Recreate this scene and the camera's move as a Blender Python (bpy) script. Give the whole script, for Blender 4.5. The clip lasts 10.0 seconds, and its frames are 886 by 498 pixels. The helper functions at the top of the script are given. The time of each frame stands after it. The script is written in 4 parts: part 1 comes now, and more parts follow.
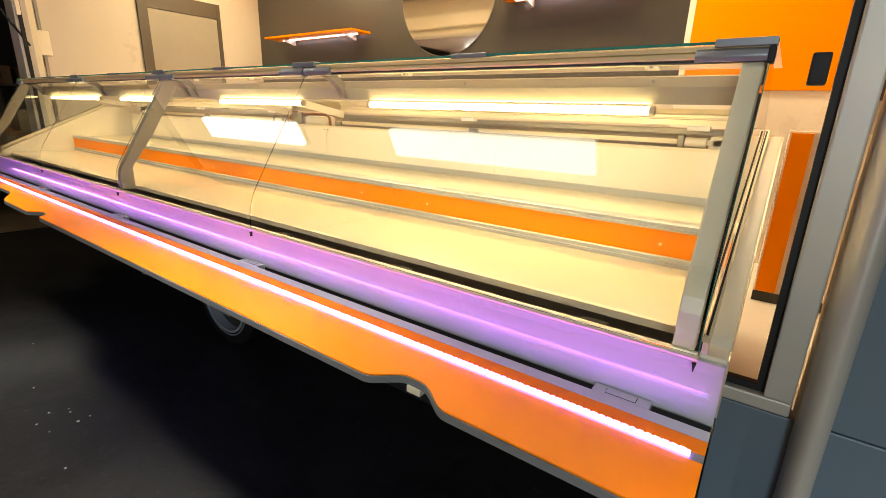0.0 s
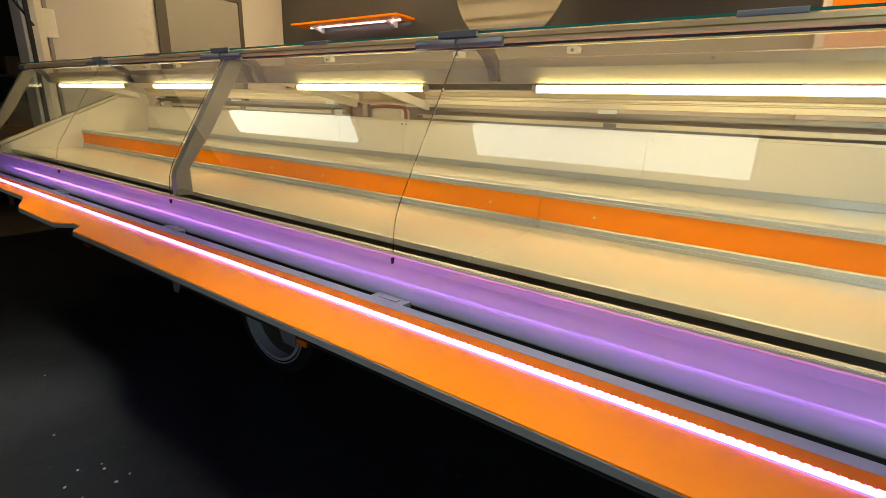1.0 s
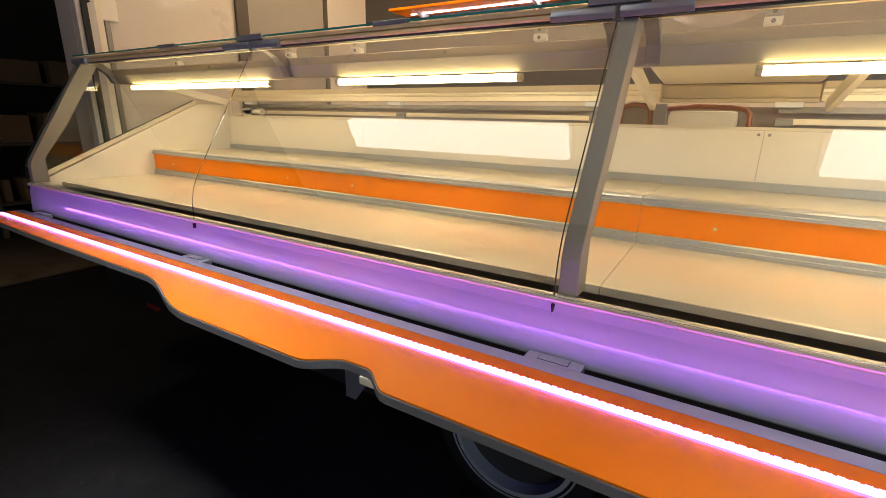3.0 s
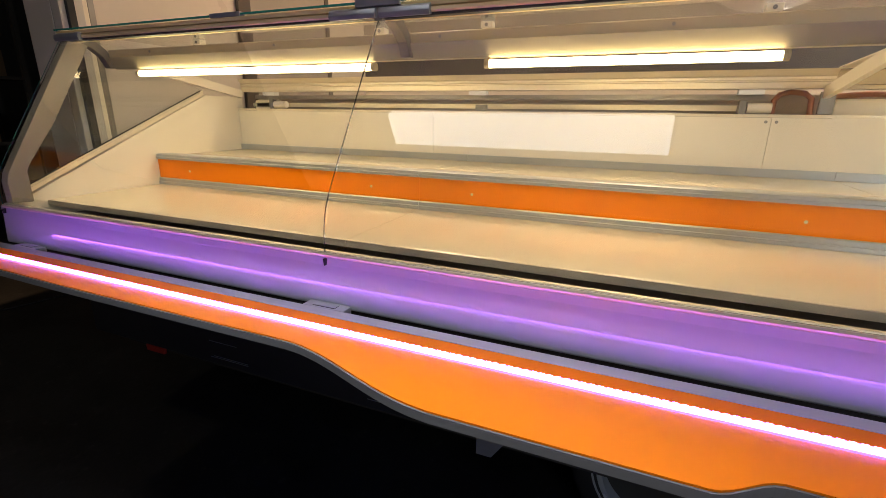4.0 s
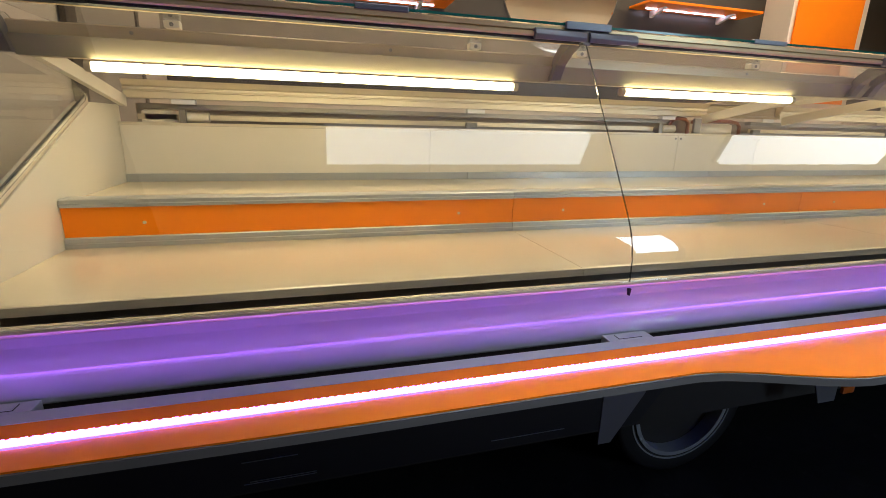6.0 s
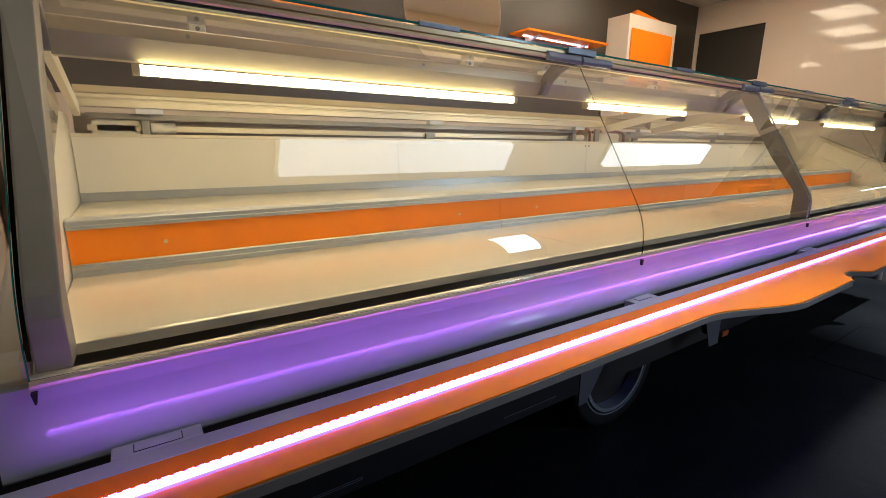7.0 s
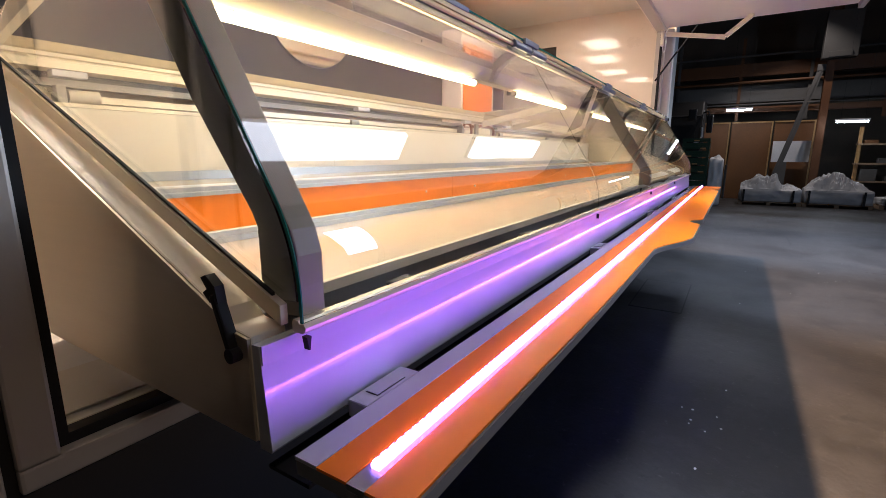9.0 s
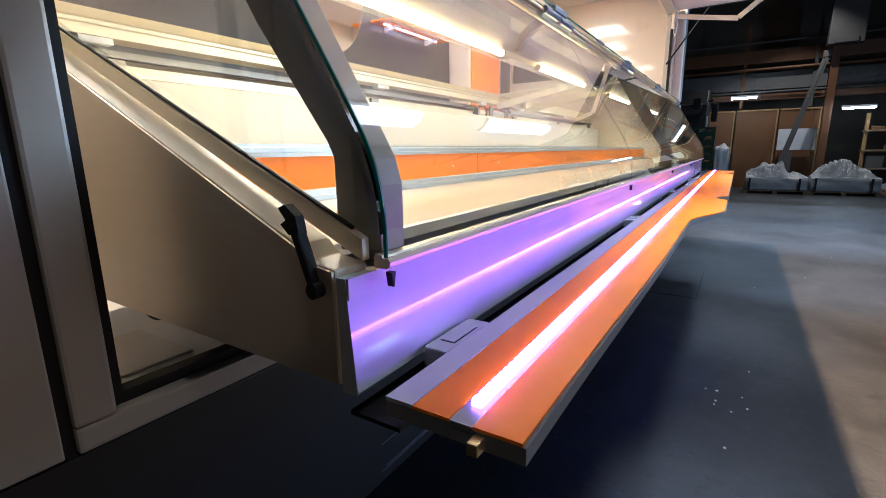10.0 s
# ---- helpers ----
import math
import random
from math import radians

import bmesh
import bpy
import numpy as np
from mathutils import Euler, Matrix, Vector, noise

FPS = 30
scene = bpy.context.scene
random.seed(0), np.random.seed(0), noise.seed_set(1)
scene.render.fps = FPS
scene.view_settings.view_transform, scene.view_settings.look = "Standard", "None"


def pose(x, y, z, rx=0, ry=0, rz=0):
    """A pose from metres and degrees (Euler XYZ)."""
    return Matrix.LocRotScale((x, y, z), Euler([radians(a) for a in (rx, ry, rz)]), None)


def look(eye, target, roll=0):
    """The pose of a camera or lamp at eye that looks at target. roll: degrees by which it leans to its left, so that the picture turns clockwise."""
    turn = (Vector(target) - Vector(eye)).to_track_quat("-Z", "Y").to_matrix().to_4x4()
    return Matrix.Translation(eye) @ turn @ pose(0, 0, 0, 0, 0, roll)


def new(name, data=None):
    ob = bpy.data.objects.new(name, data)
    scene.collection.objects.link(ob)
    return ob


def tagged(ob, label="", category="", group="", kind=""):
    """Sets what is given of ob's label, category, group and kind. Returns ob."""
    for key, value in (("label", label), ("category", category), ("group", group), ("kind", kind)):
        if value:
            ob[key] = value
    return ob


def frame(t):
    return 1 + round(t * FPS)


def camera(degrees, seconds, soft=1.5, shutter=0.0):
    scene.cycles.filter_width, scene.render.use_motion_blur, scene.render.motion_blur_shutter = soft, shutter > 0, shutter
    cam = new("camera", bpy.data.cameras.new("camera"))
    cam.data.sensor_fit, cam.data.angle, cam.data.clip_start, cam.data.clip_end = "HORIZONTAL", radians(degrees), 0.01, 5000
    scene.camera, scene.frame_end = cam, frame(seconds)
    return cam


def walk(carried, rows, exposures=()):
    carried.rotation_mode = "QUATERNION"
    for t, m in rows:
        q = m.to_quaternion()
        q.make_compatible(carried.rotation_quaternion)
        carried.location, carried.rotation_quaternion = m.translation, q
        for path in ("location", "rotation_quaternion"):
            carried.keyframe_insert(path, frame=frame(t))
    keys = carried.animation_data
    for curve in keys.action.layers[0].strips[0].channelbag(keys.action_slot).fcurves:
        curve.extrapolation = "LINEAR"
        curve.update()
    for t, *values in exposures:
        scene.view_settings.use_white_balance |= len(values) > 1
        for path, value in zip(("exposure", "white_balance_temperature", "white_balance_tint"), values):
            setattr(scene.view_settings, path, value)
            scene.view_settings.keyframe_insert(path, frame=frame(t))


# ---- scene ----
cam = camera(88.0, 10.0, soft=0.7)

EXPOSURES = [(0, 0.86, 7900, 5), (0.5, 0.42, 7350, 3), (1.0, 0.05, 7000, -2), (1.5, 0.0, 6750, 5), (2.0, 0.03, 6700, 3), (2.5, 0.0, 6850, 0), (3.0, 0.34, 6700, 10),
             (4.5, 0.10, 6600, 12), (5.0, 0.05, 6500, 8), (5.5, -0.05, 6250, 7), (7.0, 0.06, 6000, 8), (7.5, 0.35, 6200, 15), (8.0, 0.40, 6250, 12), (8.5, 0.55, 5750, 8),
             (9.0, 0.74, 5750, 17), (9.5, 0.97, 5750, 15), (10.0, 1.12, 5150, 8)]

PATH = [
    (0, (6.113, -1.065, 1.939), (5.0, 0.495, 1.368), 1.8),
    (0.5, (5.727, -1.031, 1.902), (4.627, 0.536, 1.323), 1.9),
    (1, (5.241, -1.064, 1.873), (4.178, 0.531, 1.301), 2.3),
    (1.5, (4.756, -1.03, 1.867), (3.721, 0.584, 1.3), 2.1),
    (2, (4.269, -0.992, 1.849), (3.228, 0.624, 1.298), 1.7),
    (2.5, (3.76, -0.997, 1.851), (2.74, 0.629, 1.291), 1.2),
    (3, (3.247, -0.973, 1.831), (2.258, 0.676, 1.28), 1.2),
    (3.2, (3.051, -0.951, 1.833), (2.088, 0.715, 1.287), 0.9),
    (4.3, (2.039, -0.992, 1.808), (1.433, 0.828, 1.241), 0.7),
    (4.5, (1.854, -0.98, 1.806), (1.348, 0.877, 1.263), 0.6),
    (5, (1.454, -0.984, 1.818), (1.254, 0.927, 1.264), 0.5),
    (5.5, (1.081, -1.015, 1.845), (1.24, 0.904, 1.305), 0.9),
    (5.7, (0.95, -1.003, 1.839), (1.263, 0.899, 1.306), 1.2),
    (6.8, (0.264, -0.895, 1.82), (1.269, 0.771, 1.353), 0.7),
    (7, (0.164, -0.865, 1.798), (1.255, 0.749, 1.349), 0.6),
    (7.5, (-0.015, -0.725, 1.793), (1.284, 0.732, 1.358), 0.2),
    (8, (-0.205, -0.614, 1.777), (1.269, 0.668, 1.346), -0.4),
    (8.5, (-0.331, -0.533, 1.733), (1.262, 0.601, 1.313), -0.1),
    (9, (-0.391, -0.467, 1.663), (1.267, 0.578, 1.262), 0.0),
    (9.5, (-0.421, -0.403, 1.591), (1.24, 0.632, 1.176), -0.5),
    (10, (-0.432, -0.356, 1.572), (1.219, 0.692, 1.152), -0.8),
]
walk(cam, [(t, look(eye, target, roll)) for t, eye, target, roll in PATH], EXPOSURES)

# ---------------------------------------------------------------- world and light
world = bpy.data.worlds.new("hall_air")
scene.world = world
world.use_nodes = True
world.node_tree.nodes["Background"].inputs[0].default_value = (1.0, 0.93, 0.85, 1)
world.node_tree.nodes["Background"].inputs[1].default_value = 0.012


def area_lamp(name, m, sx, sy, power, colour):
    lamp = bpy.data.lights.new(name, "AREA")
    lamp.shape, lamp.size, lamp.size_y, lamp.energy, lamp.color = "RECTANGLE", sx, sy, power, colour
    ob = new(name, lamp)
    ob.matrix_world = m
    return ob


# ---------------------------------------------------------------- materials
def shader(name, colour, rough=0.5, metal=0.0, grain=0.06, scale=18.0, bump=0.03, stain=0.12, stain_scale=1.4,
           stretch=(1, 1, 1), vary=0.04, emit=None, strength=0.0, coat=0.0, spec=0.5):
    mat = bpy.data.materials.new(name)
    mat.use_nodes = True
    nt = mat.node_tree
    nodes, links = nt.nodes, nt.links
    b = nodes["Principled BSDF"]
    b.inputs["Metallic"].default_value = metal
    b.inputs["Coat Weight"].default_value = coat
    b.inputs["Coat Roughness"].default_value = 0.03
    b.inputs["Specular IOR Level"].default_value = spec
    co = nodes.new("ShaderNodeTexCoord")
    mp = nodes.new("ShaderNodeMapping")
    mp.inputs["Scale"].default_value = stretch
    links.new(co.outputs["Object"], mp.inputs["Vector"])
    fine = nodes.new("ShaderNodeTexNoise")
    fine.inputs["Scale"].default_value, fine.inputs["Detail"].default_value = scale, 5
    wide = nodes.new("ShaderNodeTexNoise")
    wide.inputs["Scale"].default_value, wide.inputs["Detail"].default_value = stain_scale, 6
    wide.inputs["Roughness"].default_value = 0.65
    for n in (fine, wide):
        links.new(mp.outputs["Vector"], n.inputs["Vector"])
    add = nodes.new("ShaderNodeMath")
    add.operation = "MULTIPLY_ADD"
    links.new(fine.outputs["Fac"], add.inputs[0])
    add.inputs[1].default_value, add.inputs[2].default_value = 2 * grain, 1 - grain - stain
    add2 = nodes.new("ShaderNodeMath")
    add2.operation = "MULTIPLY_ADD"
    links.new(wide.outputs["Fac"], add2.inputs[0])
    add2.inputs[1].default_value = 2 * stain
    links.new(add.outputs[0], add2.inputs[2])
    mul = nodes.new("ShaderNodeVectorMath")
    mul.operation = "SCALE"
    mul.inputs[0].default_value = colour
    links.new(add2.outputs[0], mul.inputs["Scale"])
    links.new(mul.outputs[0], b.inputs["Base Color"])
    rr = nodes.new("ShaderNodeMapRange")
    rr.inputs["From Min"].default_value, rr.inputs["From Max"].default_value = 0.3, 0.7
    rr.inputs["To Min"].default_value, rr.inputs["To Max"].default_value = max(rough - vary, 0.01), min(rough + vary, 1)
    links.new(wide.outputs["Fac"], rr.inputs["Value"])
    links.new(rr.outputs[0], b.inputs["Roughness"])
    if bump:
        bp = nodes.new("ShaderNodeBump")
        bp.inputs["Strength"].default_value, bp.inputs["Distance"].default_value = bump, 0.01
        links.new(fine.outputs["Fac"], bp.inputs["Height"])
        links.new(bp.outputs[0], b.inputs["Normal"])
    if emit:
        b.inputs["Emission Color"].default_value = (*emit, 1)
        b.inputs["Emission Strength"].default_value = strength
    return mat


def glass(name, tint=(0.97, 0.99, 0.975), rough=0.0):
    mat = bpy.data.materials.new(name)
    mat.use_nodes = True
    b = mat.node_tree.nodes["Principled BSDF"]
    b.inputs["Base Color"].default_value = (*tint, 1)
    b.inputs["Roughness"].default_value = rough
    b.inputs["IOR"].default_value = 1.5
    b.inputs["Transmission Weight"].default_value = 1
    return mat


CREAM = shader("white_coated_sheet", (0.80, 0.725, 0.585), 0.32, grain=0.02, stain=0.05, vary=0.02, bump=0.01)
BRUSHED = shader("brushed_steel_cover", (0.70, 0.63, 0.52), 0.33, 0.7, grain=0.04, scale=80, stretch=(1, 0.03, 1), bump=0.02, stain=0.10)
SHELF = shader("white_shelf_sheet", (0.84, 0.75, 0.56), 0.21, 0.10, grain=0.02, stain=0.05, vary=0.02, bump=0)
ALU = shader("brushed_aluminium", (0.74, 0.65, 0.49), 0.38, 0.45, grain=0.05, scale=60, stretch=(0.03, 1, 1), bump=0.015)
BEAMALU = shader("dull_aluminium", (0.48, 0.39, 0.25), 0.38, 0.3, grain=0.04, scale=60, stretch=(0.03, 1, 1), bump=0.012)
STEEL = shader("matt_steel", (0.27, 0.255, 0.235), 0.40, 0.7, grain=0.04, scale=50, bump=0.01)
PANEL = shader("satin_silver_panel", (0.54, 0.57, 0.62), 0.42, 0.25, grain=0.03, scale=2.2, stretch=(1.0, 1, 1), bump=0.02, coat=1.0)
POSTGREY = shader("grey_post_paint", (0.23, 0.195, 0.145), 0.42, 0.0, grain=0.04, scale=40, bump=0.01)
RAIL = shader("gold_anodised_rail", (0.86, 0.70, 0.38), 0.32, 0.45, grain=0.04, scale=60, stretch=(0.03, 1, 1), bump=0.012)
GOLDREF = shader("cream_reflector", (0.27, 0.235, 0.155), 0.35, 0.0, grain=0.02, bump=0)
EDGEGREY = shader("tan_grey_edge", (0.46, 0.40, 0.30), 0.4, 0.2, grain=0.04, bump=0.01)
DARKPOST = shader("dark_brown_post", (0.125, 0.108, 0.088), 0.42, 0.0, grain=0.05, scale=40, bump=0.01)
CAP = shader("grey_anodised", (0.29, 0.315, 0.345), 0.35, 0.6, grain=0.03, bump=0.01)
ORANGE = shader("orange_laminate", (0.98, 0.245, 0.003), 0.38, grain=0.02, stain=0.05, bump=0.008, spec=0.22)
EDGE = shader("grey_board_edge", (0.20, 0.21, 0.23), 0.5, 0.1, grain=0.05)
BLACK = shader("black_rubber", (0.012, 0.012, 0.013), 0.55, grain=0.1, spec=0.3)
DARK = shader("dark_void_metal", (0.035, 0.033, 0.03), 0.6, grain=0.1)
# Darker than PAINT: the shade under the flap board is in this colour.
SHADED_SKIRT = shader("shaded_skirt_paint", (0.012, 0.0135, 0.018), 0.4, grain=0.05, stain=0.1)
PAINT = shader("blue_grey_paint", (0.115, 0.165, 0.215), 0.4, grain=0.03, stain=0.08, coat=0.15)
FRAME = shader("silver_grey_frame", (0.50, 0.465, 0.42), 0.42, 0.25, grain=0.03, stain=0.06)
WHITEWALL = shader("white_wall_sheet", (0.80, 0.71, 0.63), 0.30, grain=0.015, stain=0.05, bump=0.0, coat=0.7)
DARKWALL = shader("anthracite_wall", (0.052, 0.045, 0.039), 0.38, grain=0.08, stain=0.15)
LEFTWALL = shader("pale_grey_wall_sheet", (0.60, 0.52, 0.43), 0.30, grain=0.015, stain=0.06, bump=0.0, coat=0.25)
BROWN = shader("taupe_door_sheet", (0.30, 0.26, 0.21), 0.45, grain=0.04)
FRAMEBROWN = shader("dark_brown_door_frame", (0.085, 0.066, 0.048), 0.45, grain=0.05)
AWNING = shader("white_awning_sheet", (0.84, 0.79, 0.72), 0.35, grain=0.02, stain=0.05)
CEIL = shader("pale_ceiling_sheet", (0.70, 0.66, 0.61), 0.4, grain=0.02)


def worn_concrete(name, base):
    """Concrete with wide stains, oil spots and pale scuffs."""
    mat = shader(name, base, 0.52, grain=0.22, scale=30, stain=0.5, stain_scale=0.8, bump=0.22, vary=0.12)
    nodes, links = mat.node_tree.nodes, mat.node_tree.links
    b = nodes["Principled BSDF"]
    old = b.inputs["Base Color"].links[0].from_socket
    co = nodes.new("ShaderNodeTexCoord")
    col = old
    for scale, lo, hi, tone, amount in ((1.3, 0.50, 0.62, (0.012, 0.011, 0.010, 1), 0.85), (3.6, 0.55, 0.66, (0.045, 0.043, 0.04, 1), 0.45), (14.0, 0.60, 0.68, (0.11, 0.106, 0.102, 1), 0.4), (6.0, 0.58, 0.64, (0.010, 0.010, 0.010, 1), 0.8)):
        n = nodes.new("ShaderNodeTexNoise")
        n.inputs["Scale"].default_value, n.inputs["Detail"].default_value, n.inputs["Roughness"].default_value = scale, 8, 0.7
        links.new(co.outputs["Object"], n.inputs["Vector"])
        r = nodes.new("ShaderNodeMapRange")
        r.inputs["From Min"].default_value, r.inputs["From Max"].default_value, r.inputs["To Max"].default_value = lo, hi, amount
        links.new(n.outputs["Fac"], r.inputs["Value"])
        m = nodes.new("ShaderNodeMix")
        m.data_type = "RGBA"
        links.new(r.outputs[0], m.inputs[0])
        links.new(col, m.inputs[6])
        m.inputs[7].default_value = tone
        col = m.outputs[2]
    links.new(col, b.inputs["Base Color"])
    return mat


CONCRETE = worn_concrete("hall_concrete", (0.022, 0.021, 0.0202))
TRIM = shader("grey_alu_trim", (0.48, 0.485, 0.47), 0.35, 0.5, grain=0.04, scale=60, stretch=(0.03, 1, 1), bump=0.012)
GLASS_EDGE = shader("green_glass_edge", (0.02, 0.20, 0.16), 0.12, grain=0.02, bump=0)
RIMRING = shader("polished_rim", (0.50, 0.53, 0.57), 0.25, 0.3, grain=0.03)
COPPER = shader("brown_copper", (0.30, 0.115, 0.055), 0.35, 0.6, grain=0.08)
BRASS = shader("dull_brass", (0.62, 0.48, 0.24), 0.35, 0.8, grain=0.05)
TYRE = shader("tyre_rubber", (0.013, 0.013, 0.014), 0.5, grain=0.1)
WARM = shader("fluorescent_tube_glow", (0.9, 0.9, 0.9), 0.4, emit=(1.0, 0.79, 0.42), strength=25.0, bump=0)
PANEL_LIGHT = shader("led_panel_glow", (0.9, 0.9, 0.9), 0.4, emit=(0.93, 0.97, 1.0), strength=3.6, bump=0)
ROOM_LIGHT = shader("room_panel_glow", (0.9, 0.9, 0.9), 0.4, emit=(1.0, 0.79, 0.53), strength=15.5, bump=0)
HALL_LIGHT = shader("hall_tube_glow", (0.9, 0.9, 0.9), 0.4, emit=(0.95, 1.0, 0.97), strength=30.0, bump=0)
LED = shader("violet_led_glow", (0.9, 0.9, 0.9), 0.4, emit=(0.38, 0.15, 0.92), strength=6.6, bump=0)
LED_DOT = shader("led_chip_glow", (0.9, 0.9, 0.9), 0.4, emit=(0.42, 0.10, 1.0), strength=26.0, bump=0)
UNDERGLOW = shader("dim_blue_led_glow", (0.9, 0.9, 0.9), 0.4, emit=(0.02, 0.05, 1.0), strength=7.0, bump=0)
SHELF_LED = shader("shelf_led_glow", (0.9, 0.9, 0.9), 0.4, emit=(0.85, 0.8, 1.0), strength=9.0, bump=0)
GLASS = glass("clear_glass")
MIRROR = shader("mirror_silver", (0.86, 0.84, 0.80), 0.03, 1.0, grain=0, stain=0, bump=0)
RUST = shader("brown_partition", (0.125, 0.052, 0.013), 0.6, grain=0.15, stain=0.3)
BEAM = shader("orange_primed_steel", (0.105, 0.038, 0.007), 0.55, grain=0.12, stain=0.25)
HALLSTEEL = shader("dark_hall_sheet", (0.075, 0.063, 0.049), 0.7, grain=0.12, stain=0.3)
HALLGREY = shader("grey_hall_sheet", (0.075, 0.072, 0.068), 0.7, grain=0.12, stain=0.25)
YELLOW = shader("ochre_timber", (0.32, 0.19, 0.07), 0.6, grain=0.15)
WRAP = shader("clear_stretch_film", (0.40, 0.40, 0.405), 0.45, grain=0.25, scale=6, stain=0.25, bump=0.35)
TIMBER = shader("pallet_timber", (0.22, 0.15, 0.09), 0.75, grain=0.2)
GREEN = shader("green_crate_plastic", (0.006, 0.036, 0.018), 0.45, grain=0.1)
WHITE = shader("white_plastic", (0.75, 0.75, 0.76), 0.4, grain=0.03)
HALLWHITE = shader("dusty_white_fabric", (0.60, 0.60, 0.61), 0.6, grain=0.1, stain=0.2)
BARREL = shader("orange_red_plastic", (0.55, 0.09, 0.015), 0.45, grain=0.08)
AMBER = shader("amber_lens", (0.75, 0.16, 0.01), 0.2, grain=0.02, coat=0.6)
ARCH = shader("pale_grey_arch_plate", (0.16, 0.165, 0.175), 0.5, grain=0.08)
RED = shader("red_plastic", (0.30, 0.02, 0.015), 0.45, grain=0.08)


# ---------------------------------------------------------------- mesh helpers
def link(name, bm, mat, parent=None, label=""):
    me = bpy.data.meshes.new(name)
    bm.normal_update()
    bm.to_mesh(me)
    bm.free()
    me.materials.append(mat)
    ob = new(name, me)
    if parent is not None:
        ob.parent = parent
    if label:
        ob["label"] = label
    return ob


def part(name, bm, mat, parent, label=""):
    return link(name, bm, mat, parent, label)


def thing(name, at, label, category, group="", kind=""):
    ob = new(name)
    ob.empty_display_size = 0.1
    ob.location = at
    tagged(ob, label, category, group, kind)
    return ob


def settle(parent, *obs):
    """Keep parts where they were drawn in world metres, under a thing that stands elsewhere."""
    for o in obs:
        o.matrix_parent_inverse = Matrix.Translation(parent.location).inverted()


def box(x0, x1, y0, y1, z0, z1, bevel=0.0):
    bm = bmesh.new()
    bmesh.ops.create_cube(bm, size=1)
    for v in bm.verts:
        v.co = Vector(((x0 + x1) / 2 + v.co.x * (x1 - x0), (y0 + y1) / 2 + v.co.y * (y1 - y0), (z0 + z1) / 2 + v.co.z * (z1 - z0)))
    if bevel:
        bmesh.ops.bevel(bm, geom=bm.edges[:], offset=bevel, segments=2, affect="EDGES", profile=0.6)
    return bm


def prism(poly, a, b, axis="x", bevel=0.0):
    """A closed outline pushed along an axis. For x the outline is (y, z), for y (x, z), for z (x, y)."""
    bm = bmesh.new()

    def put(p, s):
        return {"x": (s, p[0], p[1]), "y": (p[0], s, p[1]), "z": (p[0], p[1], s)}[axis]
    lo = [bm.verts.new(put(p, a)) for p in poly]
    hi = [bm.verts.new(put(p, b)) for p in poly]
    n = len(poly)
    bm.faces.new(lo)
    bm.faces.new(hi[::-1])
    for i in range(n):
        bm.faces.new((lo[i], hi[i], hi[(i + 1) % n], lo[(i + 1) % n]))
    bmesh.ops.recalc_face_normals(bm, faces=bm.faces[:])
    if bevel:
        sharp = [e for e in bm.edges if len(e.link_faces) == 2 and e.calc_face_angle(0) > 0.5]
        bmesh.ops.bevel(bm, geom=sharp, offset=bevel, segments=2, affect="EDGES", profile=0.6)
    return bm


def ring(outer, inner, a, b, axis="x", n=40, at=(0, 0)):
    """A ring of round section outline, pushed along an axis."""
    bm = bmesh.new()

    def put(r, k, s):
        p = (at[0] + r * math.cos(2 * math.pi * k / n), at[1] + r * math.sin(2 * math.pi * k / n))
        return {"x": (s, p[0], p[1]), "y": (p[0], s, p[1]), "z": (p[0], p[1], s)}[axis]
    rows = [[bm.verts.new(put(r, k, s)) for k in range(n)] for r, s in ((outer, a), (outer, b), (inner, b), (inner, a))]
    for i in range(4):
        for k in range(n):
            bm.faces.new((rows[i][k], rows[(i + 1) % 4][k], rows[(i + 1) % 4][(k + 1) % n], rows[i][(k + 1) % n]))
    bmesh.ops.recalc_face_normals(bm, faces=bm.faces[:])
    return bm


def rod(p, q, r, n=12):
    bm = bmesh.new()
    p, q = Vector(p), Vector(q)
    bmesh.ops.create_cone(bm, cap_ends=True, segments=n, radius1=r, radius2=r, depth=(q - p).length)
    turn = (q - p).to_track_quat("Z", "Y").to_matrix().to_4x4()
    bmesh.ops.transform(bm, matrix=Matrix.Translation((p + q) / 2) @ turn, verts=bm.verts[:])
    return bm


def bar(p, q, w, h, up=(0, 0, 1), bevel=0.0):
    """A flat bar from p to q, w wide and h high."""
    p, q = Vector(p), Vector(q)
    bm = box(-w / 2, w / 2, -h / 2, h / 2, 0, (q - p).length, bevel)
    z = (q - p).normalized()
    x = z.cross(Vector(up)).normalized()
    y = z.cross(x)
    m = Matrix((x, y, z)).transposed().to_4x4()
    bmesh.ops.transform(bm, matrix=Matrix.Translation(p) @ m, verts=bm.verts[:])
    return bm


def tube_along(points, r, n=8):
    """A round cable or pipe through points."""
    bm = bmesh.new()
    pts = [Vector(p) for p in points]
    rings = []
    for i, p in enumerate(pts):
        d = (pts[min(i + 1, len(pts) - 1)] - pts[max(i - 1, 0)]).normalized()
        a = d.orthogonal().normalized() if i == 0 else (rings[-1][1] - d * rings[-1][1].dot(d)).normalized()
        b = d.cross(a)
        rings.append(([bm.verts.new(p + r * (a * math.cos(2 * math.pi * k / n) + b * math.sin(2 * math.pi * k / n))) for k in range(n)], a))
    for (u, _), (v, _) in zip(rings, rings[1:]):
        for k in range(n):
            bm.faces.new((u[k], u[(k + 1) % n], v[(k + 1) % n], v[k]))
    bm.faces.new(rings[0][0][::-1])
    bm.faces.new(rings[-1][0])
    return bm


